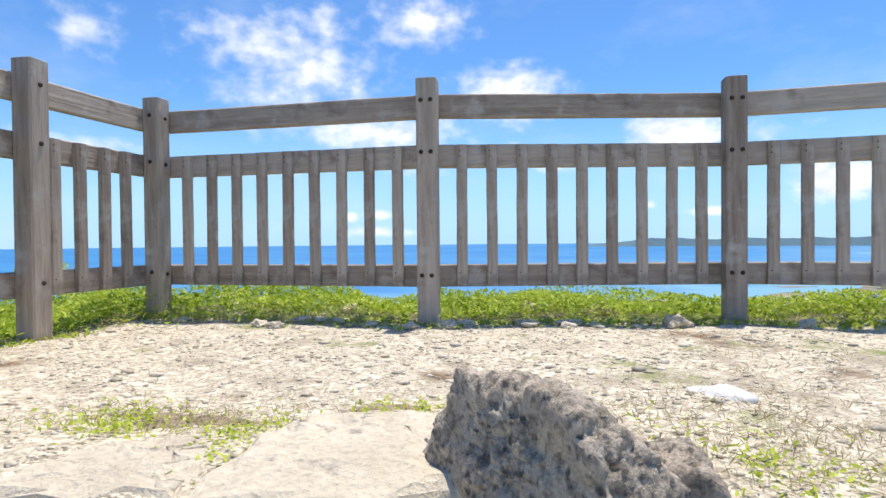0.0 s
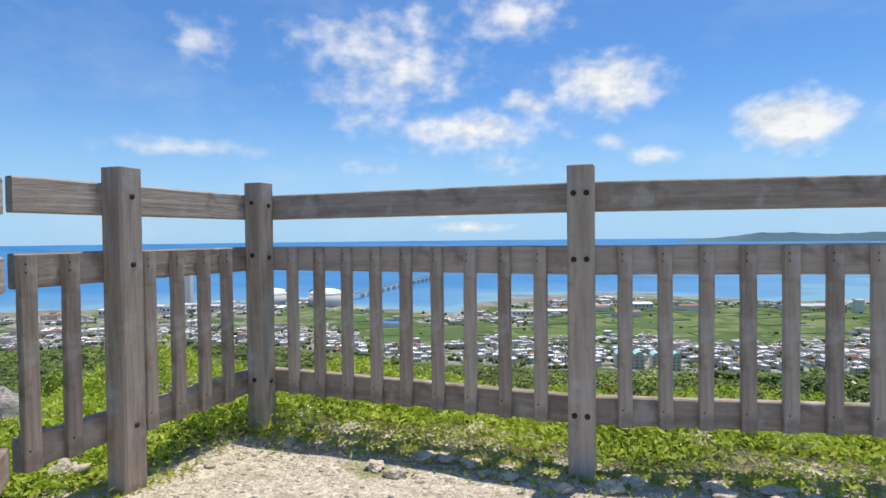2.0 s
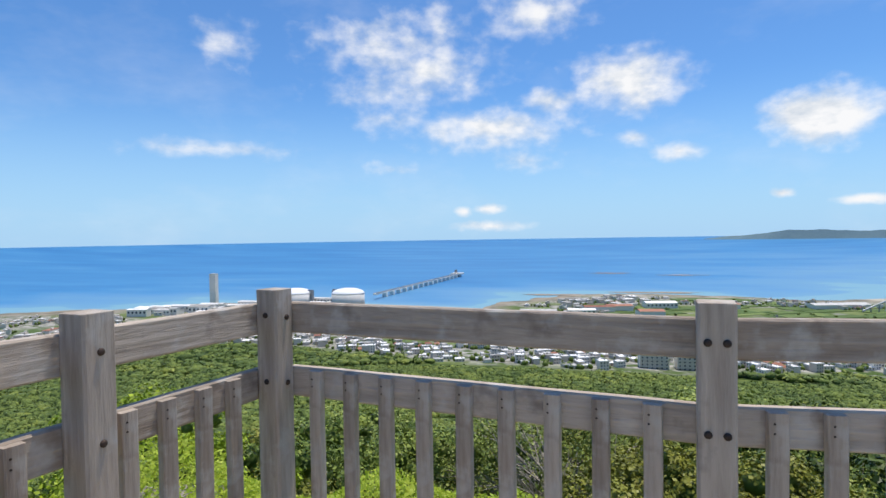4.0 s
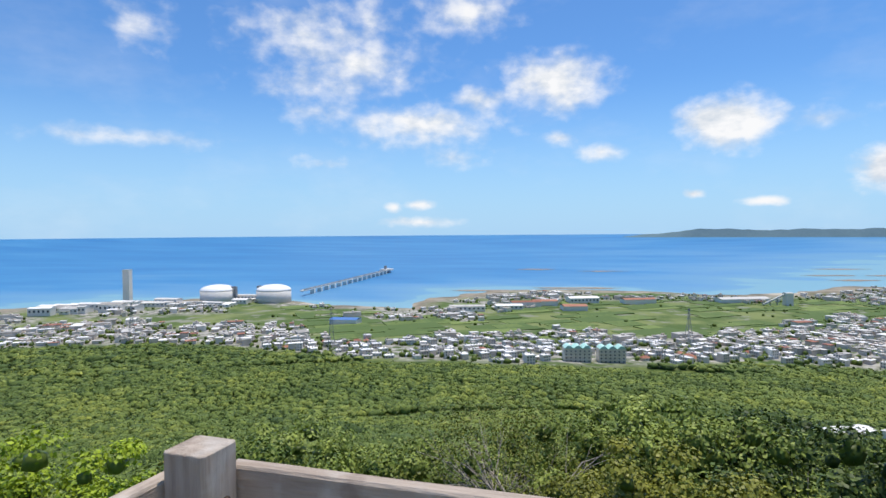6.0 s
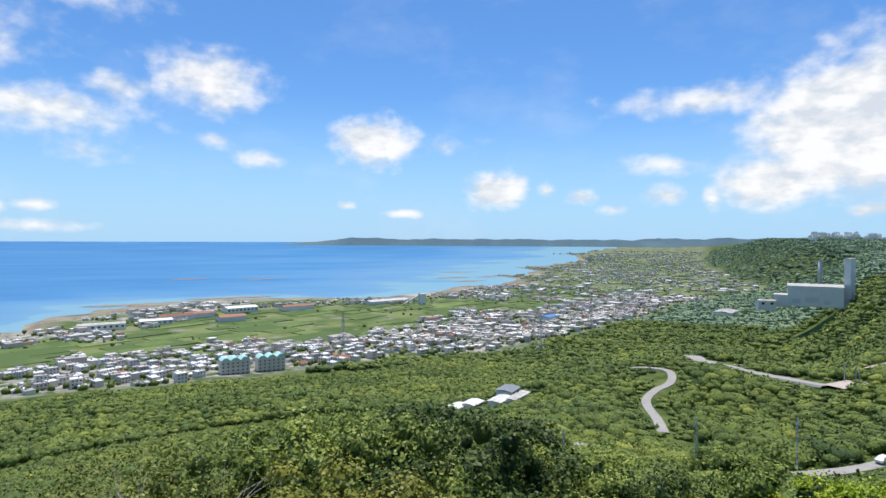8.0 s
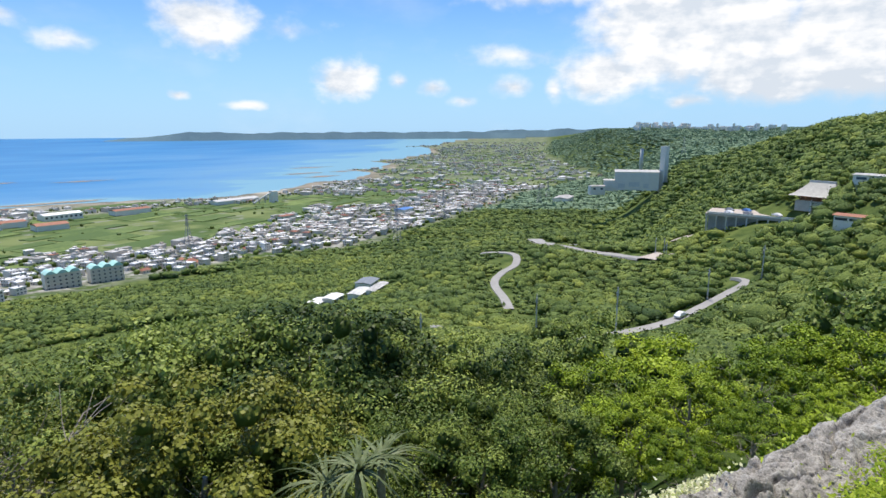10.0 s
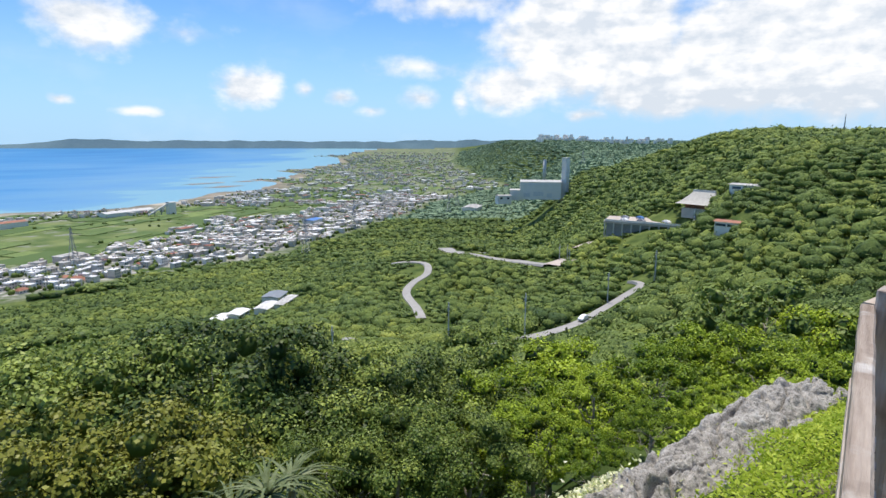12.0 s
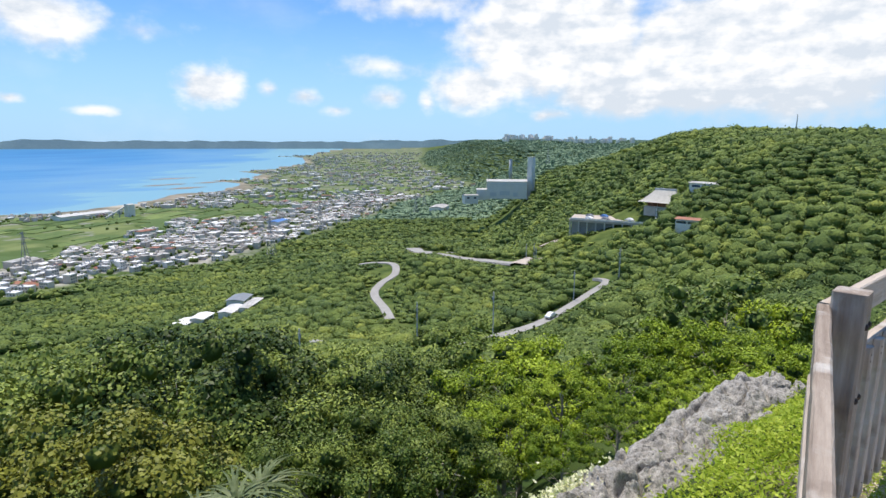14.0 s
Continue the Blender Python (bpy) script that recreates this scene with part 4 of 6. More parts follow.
weeds("weeds", 80000, beyond_fence, weed_mat, "bright green leafy weeds outside the fence", 0.035, 0.18, 0.85)
weeds("low_weeds", 5000, fence_foot, weed_mat, "small green weeds along the foot of the fence", 0.03, 0.05)
weeds("grass", 2600, fence_foot, dry_grass, "dry straw-coloured grass along the foot of the fence", 0.055, 0.06, 2.0, 0.05)
weeds("straw_grass", 4200, lambda: (lambda p: (p[0], p[1] + abs(RNG.normal(0, 0.25))))(fence_foot()), dry_grass, "pale dry grass among the weeds outside the fence", 0.06, 0.08, 2.0, 0.05)
def soil_patch(cx, cy, a, b, seed):
    """A ragged patch of brown earth spread over the gravel."""
    n, m = 10, 36
    vs, fs = [], []
    for i in range(n + 1):
        for j in range(m):
            t = 2 * math.pi * j / m
            k = i / n * (1 + 0.28 * math.sin(3 * t + seed) + 0.16 * math.sin(7 * t + 2 * seed) + 0.09 * math.sin(13 * t + seed))
            x, y = cx + a * k * math.cos(t), cy + b * k * math.sin(t)
            lump = 0.012 * noise.fractal(Vector((x * 22, y * 22, seed)), 1.0, 2.0, 4)
            vs.append((x, y, float(land(x, y)) + 0.012 * (1 - (i / n) ** 2) - 0.004 + lump * (1 - i / n * 0.6)))
    fs = [(i * m + j, i * m + (j + 1) % m, (i + 1) * m + (j + 1) % m, (i + 1) * m + j) for i in range(n) for j in range(m)]
    tagged(new("soil_patch", big_mesh("soil_patch", vs, fs, soil_mat)), "patch of dry brown soil on the gravel", "soil", kind="structure")


for cx, cy, a, b, seed in ((0.15, 1.43, 0.2, 0.07, 1), (0.63, 1.52, 0.12, 0.045, 2)):
    soil_patch(cx, cy, a, b, seed)
weeds("grass_patches", 4200, lambda: [(RNG.normal(1.5, 0.2), RNG.normal(1.3, 0.25)), (RNG.normal(0.12, 0.14), RNG.normal(1.42, 0.05)), (RNG.normal(1.5, 0.22), RNG.normal(1.2, 0.2)), (RNG.normal(-1.25, 0.15), RNG.normal(1.9, 0.4)), (RNG.normal(2.1, 0.4), RNG.normal(1.8, 0.4))][int(RNG.integers(0, 5))], dry_grass, "patches of dry grass in the gravel", 0.032, 0.03, 2.0, 0.07)
weeds("weed_patches", 1500, lambda: [(RNG.normal(1.4, 0.12), RNG.normal(1.08, 0.12)), (RNG.normal(0.4, 0.025), RNG.normal(1.17, 0.05)), (RNG.normal(0.03, 0.05), RNG.normal(1.36, 0.025)), (RNG.normal(0.33, 0.03), RNG.normal(1.36, 0.025)), (RNG.normal(-1.3, 0.15), RNG.normal(1.9, 0.5)), (RNG.normal(0.7, 0.05), RNG.normal(1.5, 0.03)), (RNG.normal(1.6, 0.2), RNG.normal(1.5, 0.2))][int(RNG.integers(0, 6))], weed_mat, "small green weeds growing between the stones", 0.017, 0.045)
weeds("shrubs", 24000, past_crest, leaf_bright, "low green shrubs growing below the rocky edge", 0.05, 0.4, 0.9, 0.6)
weeds("flowering_shrub", 3600, lambda: (RNG.normal(2.75, 0.2), RNG.normal(4.4, 0.06)), blossom, "low shrub with small cream flowers beside the rocks", 0.028, 0.5, 0.9, 0.7)


# ---- trees ----
def limbs(height, spread, seed, count=7):
    g = random.Random(seed)
    s = Shape()
    t = (0.017 if count < 20 else 0.011) * height
    trunk = [(0, 0, -0.6), (0.05, 0.02, height * 0.25), (-0.04 * height * 0.3, 0.05, height * 0.5), (0.03, -0.03, height * 0.72)]
    s.tube(trunk, [t * 1.3, t, t * 0.75, t * 0.4], 7)
    for i in range(count):
        a = i * 2.4 + g.uniform(-0.4, 0.4)
        z0 = height * g.uniform(0.25, 0.6)
        r = spread * (g.uniform(0.4, 0.7) if count < 20 else g.uniform(0.45, 0.85))
        e = (r * math.cos(a), r * math.sin(a), z0 + height * g.uniform(0.08, 0.22))
        m = (e[0] * 0.45, e[1] * 0.45, z0 + (e[2] - z0) * 0.65)
        bow = [(m[0] * 0.5 + g.uniform(-.1, .1), m[1] * 0.5 + g.uniform(-.1, .1), z0 + (m[2] - z0) * 0.35), m, ((m[0] + e[0]) / 2 + g.uniform(-.15, .15), (m[1] + e[1]) / 2 + g.uniform(-.15, .15), (m[2] + e[2]) / 2 + g.uniform(0, .2))]
        s.tube([(0, 0, z0), *bow, e], [t * 0.5, t * 0.4, t * 0.32, t * 0.2, t * 0.08], 5)
        for k in range(2 if count < 20 else 5):
            b = a + g.uniform(-0.9, 0.9)
            s.tube([m, (m[0] + 0.22 * r * math.cos(b) + g.uniform(-.08, .08), m[1] + 0.22 * r * math.sin(b), m[2] + height * g.uniform(0.01, 0.07)), (m[0] + 0.45 * r * math.cos(b), m[1] + 0.45 * r * math.sin(b), m[2] + height * g.uniform(0.06, 0.16))], [t * 0.2, t * 0.13, t * 0.05], 4)
    return s


def crown(height, spread, seed, leaves, size, clumps=44, low=-0.2, fill=1.0, aspect=0.5):
    """Leaves in many uneven clumps round the limbs' ends."""
    g = np.random.default_rng(seed)
    centres = []
    while len(centres) < clumps:
        d = g.normal(size=3)
        d /= np.linalg.norm(d)
        if d[2] < low:
            continue
        centres.append(d * (spread, spread, height * 0.36) * g.uniform(0.55, 1.0) + (0, 0, height * 0.62))
    centres = np.array(centres)
    which = g.integers(0, clumps, leaves)
    d = g.normal(size=(leaves, 3))
    d /= np.linalg.norm(d, axis=1, keepdims=True)
    away = centres[which] - (0, 0, height * 0.45)
    d = np.where((d * away).sum(1, keepdims=True) < -0.25 * np.linalg.norm(away, axis=1, keepdims=True), -d, d)
    tight = min(1.0, (34 / clumps) ** 0.5) if clumps < 85 else 1.0
    rad = (0.15 + 0.17 * g.random(clumps))[which, None] * spread * 0.95 * tight
    c = centres[which] + d * rad * (g.random((leaves, 1)) ** 0.4) * (1, 1, 0.75)
    nrm = d * 1.0 + g.normal(size=(leaves, 3)) * 0.4 + (0, 0, 0.3)
    k = size * g.uniform(0.6, 1.3, leaves)
    # one added ball per clump, to darken the gaps between the leaves
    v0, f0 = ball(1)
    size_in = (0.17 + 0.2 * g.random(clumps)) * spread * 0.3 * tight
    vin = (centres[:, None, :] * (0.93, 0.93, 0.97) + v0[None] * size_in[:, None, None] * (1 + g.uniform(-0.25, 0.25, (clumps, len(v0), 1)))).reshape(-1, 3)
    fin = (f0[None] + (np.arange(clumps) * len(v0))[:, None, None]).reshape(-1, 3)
    return leaf_quads(c, nrm, k, k * aspect), (vin, fin)


def tree_kind(name, label, height, spread, seed, leaves, size, mat, clumps=44, count=7, aspect=0.5):
    th = thing(name, label, "tree", "trees on the slope", at=pose(0, 0, -500))
    part("trunk", limbs(height, spread, seed, count), bark, th)
    (v, f), (vin, fin) = crown(height, spread, seed, leaves, size, clumps, aspect=aspect)
    # the balls' dark green stands in for shade deep inside the crown
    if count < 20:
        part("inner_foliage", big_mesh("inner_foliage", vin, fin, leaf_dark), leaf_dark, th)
    part("crown", big_mesh("crown", v, f, mat), mat, th)
    return th


def set_tree(kind, x, y, grow, spin, sink=0.3):
    c = copy_thing(kind, pose(x, y, float(land(x, y)) - sink, 0, 0, spin))
    c.scale = (grow, grow, grow)
    return c


near_kinds = [tree_kind("tree", "dense dark green broadleaf tree on the slope", 5.0, 2.1, 1, 10500, 0.08, leaf_dark, 50, aspect=0.65),
              tree_kind("tree", "yellow-green broadleaf tree with rounded leaves", 4.6, 2.0, 2, 10500, 0.07, leaf_olive, 54, aspect=0.8),
              tree_kind("tree", "bright green bushy tree on the slope", 4.4, 2.0, 3, 11000, 0.078, leaf_bright, 70, aspect=0.65),
              tree_kind("tree", "mid-green broadleaf tree on the slope", 4.8, 2.2, 4, 10500, 0.08, leaf_mid, 50, aspect=0.65)]
close_kinds = [tree_kind("tree", "dense dark green broadleaf tree near the lookout", 5.0, 2.1, 31, 14500, 0.068, leaf_dark, 54, aspect=0.6),
               tree_kind("tree", "yellow-green tree with many rounded leaves near the lookout", 4.6, 2.0, 32, 15500, 0.062, leaf_olive, 54, aspect=0.8),
               tree_kind("tree", "bright green bushy tree near the lookout", 4.4, 2.0, 33, 14500, 0.068, leaf_bright, 74, aspect=0.6),
               tree_kind("tree", "mid-green broadleaf tree near the lookout", 4.8, 2.2, 34, 14500, 0.068, leaf_mid, 54, aspect=0.6)]
bare = tree_kind("tree", "half-bare tree with many pale twigs and thin leaves", 5.0, 2.3, 5, 4500, 0.05, leaf_olive, 90, 40)
far_kinds = [tree_kind("tree", "green broadleaf tree further down the slope", 5.0, 2.4, 11, 1000, 0.26, leaf_mid, 34, 5),
             tree_kind("tree", "dark green broadleaf tree further down the slope", 5.2, 2.4, 12, 1000, 0.26, leaf_dark, 34, 5),
             tree_kind("tree", "light green broadleaf tree further down the slope", 4.6, 2.4, 13, 1000, 0.26, leaf_bright, 34, 5)]
slope_kinds = [tree_kind("tree", "green bushy tree on the upper slope", 4.6, 2.3, 21, 3400, 0.14, leaf_mid, 46, 5, aspect=0.65),
               tree_kind("tree", "dark green bushy tree on the upper slope", 4.8, 2.3, 22, 3400, 0.14, leaf_dark, 46, 5, aspect=0.65),
               tree_kind("tree", "light green bushy tree on the upper slope", 4.3, 2.3, 23, 3400, 0.14, leaf_bright, 46, 5, aspect=0.65)]


def bearing(turn_deg, dist):
    return dist * math.sin(radians(turn_deg)), 3 + dist * math.cos(radians(turn_deg))


def near_tree(kind, high, turn_deg, dist, top, spin):
    """A tree at a bearing and distance from the lookout, its top seen so many degrees below the eye."""
    x, y = bearing(turn_deg, dist)
    z = 1.78 - dist * math.tan(radians(top))
    kind = bare if kind < 0 else (close_kinds if dist < 12.6 else near_kinds)[kind]
    set_tree(kind, x, y, max(0.35, min(1.7, (z - float(land(x, y)) + 0.3) / (high * 1.0))), spin)


DARK, OLIVE, BRIGHT, MID = ((i, h) for i, h in enumerate((5.0, 4.6, 4.4, 4.8)))
BARE = (-1, 5.0)
for (kind, high), turn_deg, dist, top, spin in (
        (OLIVE, 15.5, 9.0, 22.0, 20), (OLIVE, 10, 9.4, 25, 120), (OLIVE, 20, 9.6, 25.5, 250), (BARE, 1, 12.5, 16.5, 0), (BARE, -4, 14.5, 18, 200), (MID, 8, 17, 16.8, 10), (MID, 14, 16, 17, 80), (MID, 21, 15.5, 16.8, 300), (DARK, 29.5, 13, 17, 40), (DARK, 25, 16.5, 16.5, 200), (DARK, 34, 14.5, 18, 90),
        (DARK, 31, 9.5, 26, 10), (MID, 37, 12.5, 20, 160), (MID, 25, 9.0, 28, 70), (DARK, 42, 12, 21, 30), (MID, 47, 12.5, 21, 210)):
    near_tree(kind, high, turn_deg, dist, top, spin)
for (kind, high), turn_deg, dist, top, spin in (
        (DARK, 51, 11.5, 22, 110), (MID, 45, 9.0, 27, 5), (MID, 39, 8.6, 29, 95), (MID, 53, 9.0, 27, 60), (BRIGHT, 57, 12, 22, 140), (BRIGHT, 60, 10, 25, 20), (BRIGHT, 66, 12, 21.5, 75), (BRIGHT, 66, 9.0, 27.5, 260), (BRIGHT, 71.5, 9.6, 26, 195), (BRIGHT, 72, 13.5, 18.5, 15), (BRIGHT, 77, 16, 15.5, 285),
        (BRIGHT, 78, 11.5, 21, 100), (BRIGHT, 82, 14, 16.5, 5), (BRIGHT, 86, 18, 13, 150), (BRIGHT, 87, 12, 17, 290), (BRIGHT, 62, 15, 19, 20), (MID, 56, 16, 18.5, 200), (BRIGHT, 93, 14, 15, 250)):
    near_tree(kind, high, turn_deg, dist, top, spin)
for (kind, high), turn_deg, dist, top, spin in ((BRIGHT, -47, 9.0, 16.5, 60), (OLIVE, -37.5, 13, 20.5, 150), (MID, -52, 10, 22, 280), (MID, -30, 13, 21, 45), (MID, -18, 15, 21, 100), (MID, -10, 14, 22, 190), (MID, -24, 18, 19, 250)):
    near_tree(kind, high, turn_deg, dist, top, spin)

LANE = ((127.5, 115.2), (142.9, 131.3), (159.7, 151.4), (171.9, 158.8), (184.9, 162.3), (197.5, 174.1), (198.2, 186.3), (195.5, 194.9))
HIGHWAY = ((300, 262), (262, 214), (242.1, 193.1), (248.8, 178.9), (252, 161.1), (238, 140), (228, 124))
ROAD = ((100, 80), (116, 75.5), (128.3, 69.4), (137.8, 66.9), (151.5, 66.6), (164.5, 65.2), (172, 63.5), (177.5, 66), (183, 71))
SPUR = ((244, 196), (262, 190), (300, 205), (345, 225))


def near_line(x, y, line):
    best = np.full(np.shape(x), 1e9)
    for (x0, y0), (x1, y1) in zip(line, line[1:]):
        dx, dy = x1 - x0, y1 - y0
        t = np.clip(((x - x0) * dx + (y - y0) * dy) / (dx * dx + dy * dy), 0, 1)
        best = np.minimum(best, np.hypot(x - x0 - t * dx, y - y0 - t * dy))
    return best


CLEAR = [(230, 70, 9), (227, 83, 8), (241, 76, 10), (240, 92, 10), (247, 70, 7), (257, 122, 9), (255, 88, 11), (153, 232, 13), (146, 216, 16), (134, 220, 15), (258, 72, 7.5), (260, 98, 14), (244, 84, 11), (205, 48, 8), (228, 122, 7), (120, 105, 10), (185, 172, 9), (742, 415, 34), (225, 92, 9)]


def open_ground(x, y):
    free = np.zeros(np.shape(x), bool)
    far = np.maximum(np.hypot(x, y), 1)
    for line, w in ((LANE, 8.0), (HIGHWAY, 7.5), (ROAD, 5.5), (SPUR, 5)):
        for step in (0, 7, 14, 21, 27) if line is HIGHWAY else (0, 7, 14):
            free |= near_line(x * (1 + step / far), y * (1 + step / far), line) < w
    for cx, cy, rr in CLEAR:
        free |= np.hypot(x - cx, y - cy) < rr
    return free


def paved(x, y):
    free = np.zeros(np.shape(x), bool)
    for line, w in ((LANE, 4.5), (HIGHWAY, 6.5), (ROAD, 4.5), (SPUR, 4)):
        free |= near_line(x, y, line) < w
    for cx, cy, rr in CLEAR:
        free |= np.hypot(x - cx, y - cy) < rr * 0.75
    return free


def plant_spots(r0, r1, gap, seed, turn0=-58, turn1=104, low=False):
    g = np.random.default_rng(seed)
    m = int(2 * r1 / gap)
    i, j = np.meshgrid(np.arange(-m // 2, m // 2), np.arange(-m // 2, m // 2))
    x = (i + 0.5 * (j % 2) + g.uniform(-0.38, 0.38, i.shape)).ravel() * gap
    y = 3 + (j + g.uniform(-0.38, 0.38, i.shape)).ravel() * gap * 0.9
    r, t = np.hypot(x, y - 3), np.degrees(np.arctan2(x, y - 3))
    u, v = along(x, y)
    ok = (r >= r0) & (r < r1) & (t > turn0) & (t < turn1) & (v < bend(WOODS, u) - 20 + 14 * ripple(x, y, 24, 6)) & ((open_ground(x, y) & ~paved(x, y)) if low else ~open_ground(x, y))
    return x[ok], y[ok], g


def spiky_plant(turn_deg, dist, top, seed):
    """A screw pine: long arching blades from one stem."""
    x, y = bearing(turn_deg, dist)
    z = 1.78 - dist * math.tan(radians(top))
    g = random.Random(seed)
    base = float(land(x, y))
    th = thing("screw_pine", "spiky screw pine with long pale arching blades", "plant", "screw pines on the slope", at=pose(x, y, base))
    part("stem", Shape().tube([(0, 0, -0.3), (0.05, 0, (z - base) * 0.9)], [0.08, 0.06], 6), bark, th)
    for i in range(34):
        a, up = i * 2.4, g.uniform(0.1, 1.2)
        l, s, top_z = g.uniform(0.6, 1.0), Shape(), (z - base) * 0.9
        ring = []
        for k in range(6):
            t = k / 5
            r, zz, w = l * t * math.cos(up * (1 - 0.5 * t)), top_z + l * (t * math.sin(up) - 0.75 * t * t), 0.028 * (1 - t) + 0.002
            for o in (-w, 0, w):
                ring.append((0.05 + r * math.cos(a) - o * math.sin(a), r * math.sin(a) + o * math.cos(a), zz + (0.01 if o else 0)))
        s.add(ring, [(3 * k + j, 3 * k + j + 1, 3 * k + j + 4, 3 * k + j + 3) for k in range(5) for j in range(2)])
        part("blade", s, blade_mat, th)


for turn_deg, dist, top, seed in ((30.5, 6.6, 30.5, 1), (33, 7.0, 30, 2), (27, 6.8, 31.5, 3)):
    spiky_plant(turn_deg, dist, top, seed)


# trees of the nearer slope, one by one
tx, ty, tg = plant_spots(17.5, 47, 4.0, 21)
for x, y in zip(tx, ty):
    k = int(tg.integers(0, 10))
    kind = (slope_kinds if math.hypot(x, y - 3) < 30 else far_kinds)[0 if k < 5 else 1 if k < 8 else 2]
    set_tree(kind, x, y, tg.uniform(0.55, 1.15), tg.uniform(0, 360))


def forest(name, r0, r1, gap, cards, card, high, seed, label, core_level=1, low=False, turns=(-58, 104), mats=None):
    """Trees past counting: lumpy crowns with leaf clumps, joined."""
    x, y, g = plant_spots(r0, r1, gap, seed, *turns, low=low)
    leaf_m, core_m = mats or (canopy, canopy_shade_core)
    n = len(x)
    rad = gap * (0.5 + 0.6 * g.random(n) ** 2.2)
    tall = high * (0.5 + 0.5 * rad / gap) * g.uniform(0.82, 1.2, n) * (1 + 0.36 * ripple(x, y, 17, 3))
    base = land(x, y)
    c = np.stack([x, y, base + tall * 0.45], 1)
    half = np.stack([rad, rad, tall * 0.55], 1)
    v0, f0 = ball(core_level)
    phase = g.uniform(0, 6.28, (n, 3))

    def lobes(way, ph):
        """Crowns bulge and dip: several rounded heads to a tree."""
        return 1 + 0.17 * np.sin(4.1 * way[..., 0] + ph[..., 0]) + 0.17 * np.sin(4.7 * way[..., 1] + ph[..., 1]) + 0.12 * np.sin(7.3 * way[..., 2] + 3 * way[..., 0] + ph[..., 2])

    v = c[:, None, :] + v0[None] * half[:, None, :] * (0.84 * lobes(v0[None], phase[:, None, :]) * (1 + g.uniform(-0.12, 0.1, (n, len(v0)))))[..., None]
    f = (f0[None] + (np.arange(n) * len(v0))[:, None, None]).reshape(-1, 3)
    th = thing(name, label, "forest", kind="stuff")
    tone = np.clip(0.5 + 0.16 * g.normal(size=n) + 0.14 * ripple(x, y, 13, 5) + 0.2 * ripple(x, y, 34, 8), 0, 1)
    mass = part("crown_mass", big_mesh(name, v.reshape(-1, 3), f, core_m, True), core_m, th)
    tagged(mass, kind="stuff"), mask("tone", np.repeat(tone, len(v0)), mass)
    d = dome(n * cards, -0.1)
    cc = np.repeat(c, cards, 0) + d * np.repeat(half, cards, 0) * (lobes(d, np.repeat(phase, cards, 0)) * RNG.uniform(0.86, 1.06, n * cards))[:, None]
    k = np.repeat(rad, cards) * card * RNG.uniform(0.5, 1.5, n * cards)
    v, f = leaf_quads(cc, d + RNG.normal(0, 0.55, d.shape) + (0, 0, 0.25), k, k * 0.6)
    leaves = part("leaf_clumps", big_mesh(name + "_leaves", v, f, leaf_m), leaf_m, th)
    tagged(leaves, kind="stuff"), mask("tone", np.repeat(tone, cards * 4), leaves)


forest("forest_slope", 47, 150, 5.2, 150, 0.125, 4.9, 31, "dense subtropical woodland covering the slope below")
forest("forest_valley", 146, 290, 4.2, 40, 0.21, 3.9, 38, "dense subtropical woodland along the roads below")
forest("forest_hillside", 286, 520, 4.7, 17, 0.34, 4.3, 32, "dense subtropical woodland covering the hillside and ridge")
forest("scrub", 60, 420, 3.4, 14, 0.4, 1.2, 35, "low scrub and long grass beside the roads and clearings", 1, True)
forest("forest_spur", 514, 950, 8.5, 10, 0.4, 5.5, 37, "woodland on the far spur and the edge of the plain")
# the two farthest woods wear the haze-tinted green
forest("forest_far", 950, 1900, 15, 10, 0.5, 6.0, 33, "distant woodland on the ridge behind the town", mats=(hazy_ridge_woods, hazy_ridge_woods))
forest("forest_ridge", 1900, 4400, 17, 3, 0.7, 3.2, 36, "far wooded ridge below the skyline", turns=(46, 82), mats=(hazy_ridge_woods, hazy_ridge_woods))


# ---- roads ----
def ribbon(name, line, wide, mat, label, rise=0.35):
    pts = [Vector((*p, 0)) for p in line]
    fine = []
    for i in range(len(pts) - 1):
        p0, p1, p2, p3 = pts[max(i - 1, 0)], pts[i], pts[i + 1], pts[min(i + 2, len(pts) - 1)]
        for k in range(8):
            t = k / 8
            fine.append(0.5 * ((2 * p1) + (p2 - p0) * t + (2 * p0 - 5 * p1 + 4 * p2 - p3) * t * t + (3 * p1 - p0 - 3 * p2 + p3) * t ** 3))
    s = Shape()
    for i, q in enumerate(fine):
        d = (fine[min(i + 1, len(fine) - 1)] - fine[max(i - 1, 0)]).normalized()
        e = Vector((-d.y, d.x, 0)) * wide / 2
        z = 0.5 * float(land(q.x, q.y)) + 0.25 * (float(land(q.x + e.x, q.y + e.y)) + float(land(q.x - e.x, q.y - e.y))) + rise
        for o, dz in ((e * 1.12, -0.9), (e, 0), (-e, 0), (-e * 1.12, -0.9)):
            s.v.append((q.x + o.x, q.y + o.y, z + dz))
    s.f = [tuple(i * 4 + k for k in (j, j + 1, j + 5, j + 4)) for i in range(len(fine) - 1) for j in range(3)]
    return tagged(part(name, s, mat, None, label), category="road", kind="structure")


ribbon("road_lane", LANE, 3.2, asphalt, "pale winding lane through the woods")
ribbon("road_main", HIGHWAY, 8.0, asphalt, "pale paved road curving round the wooded spur")
ribbon("road_slope", ROAD, 3.0, asphalt, "narrow paved road climbing through the woods")
ribbon("road_spur", SPUR, 3.5, asphalt, "narrow paved road climbing the spur")


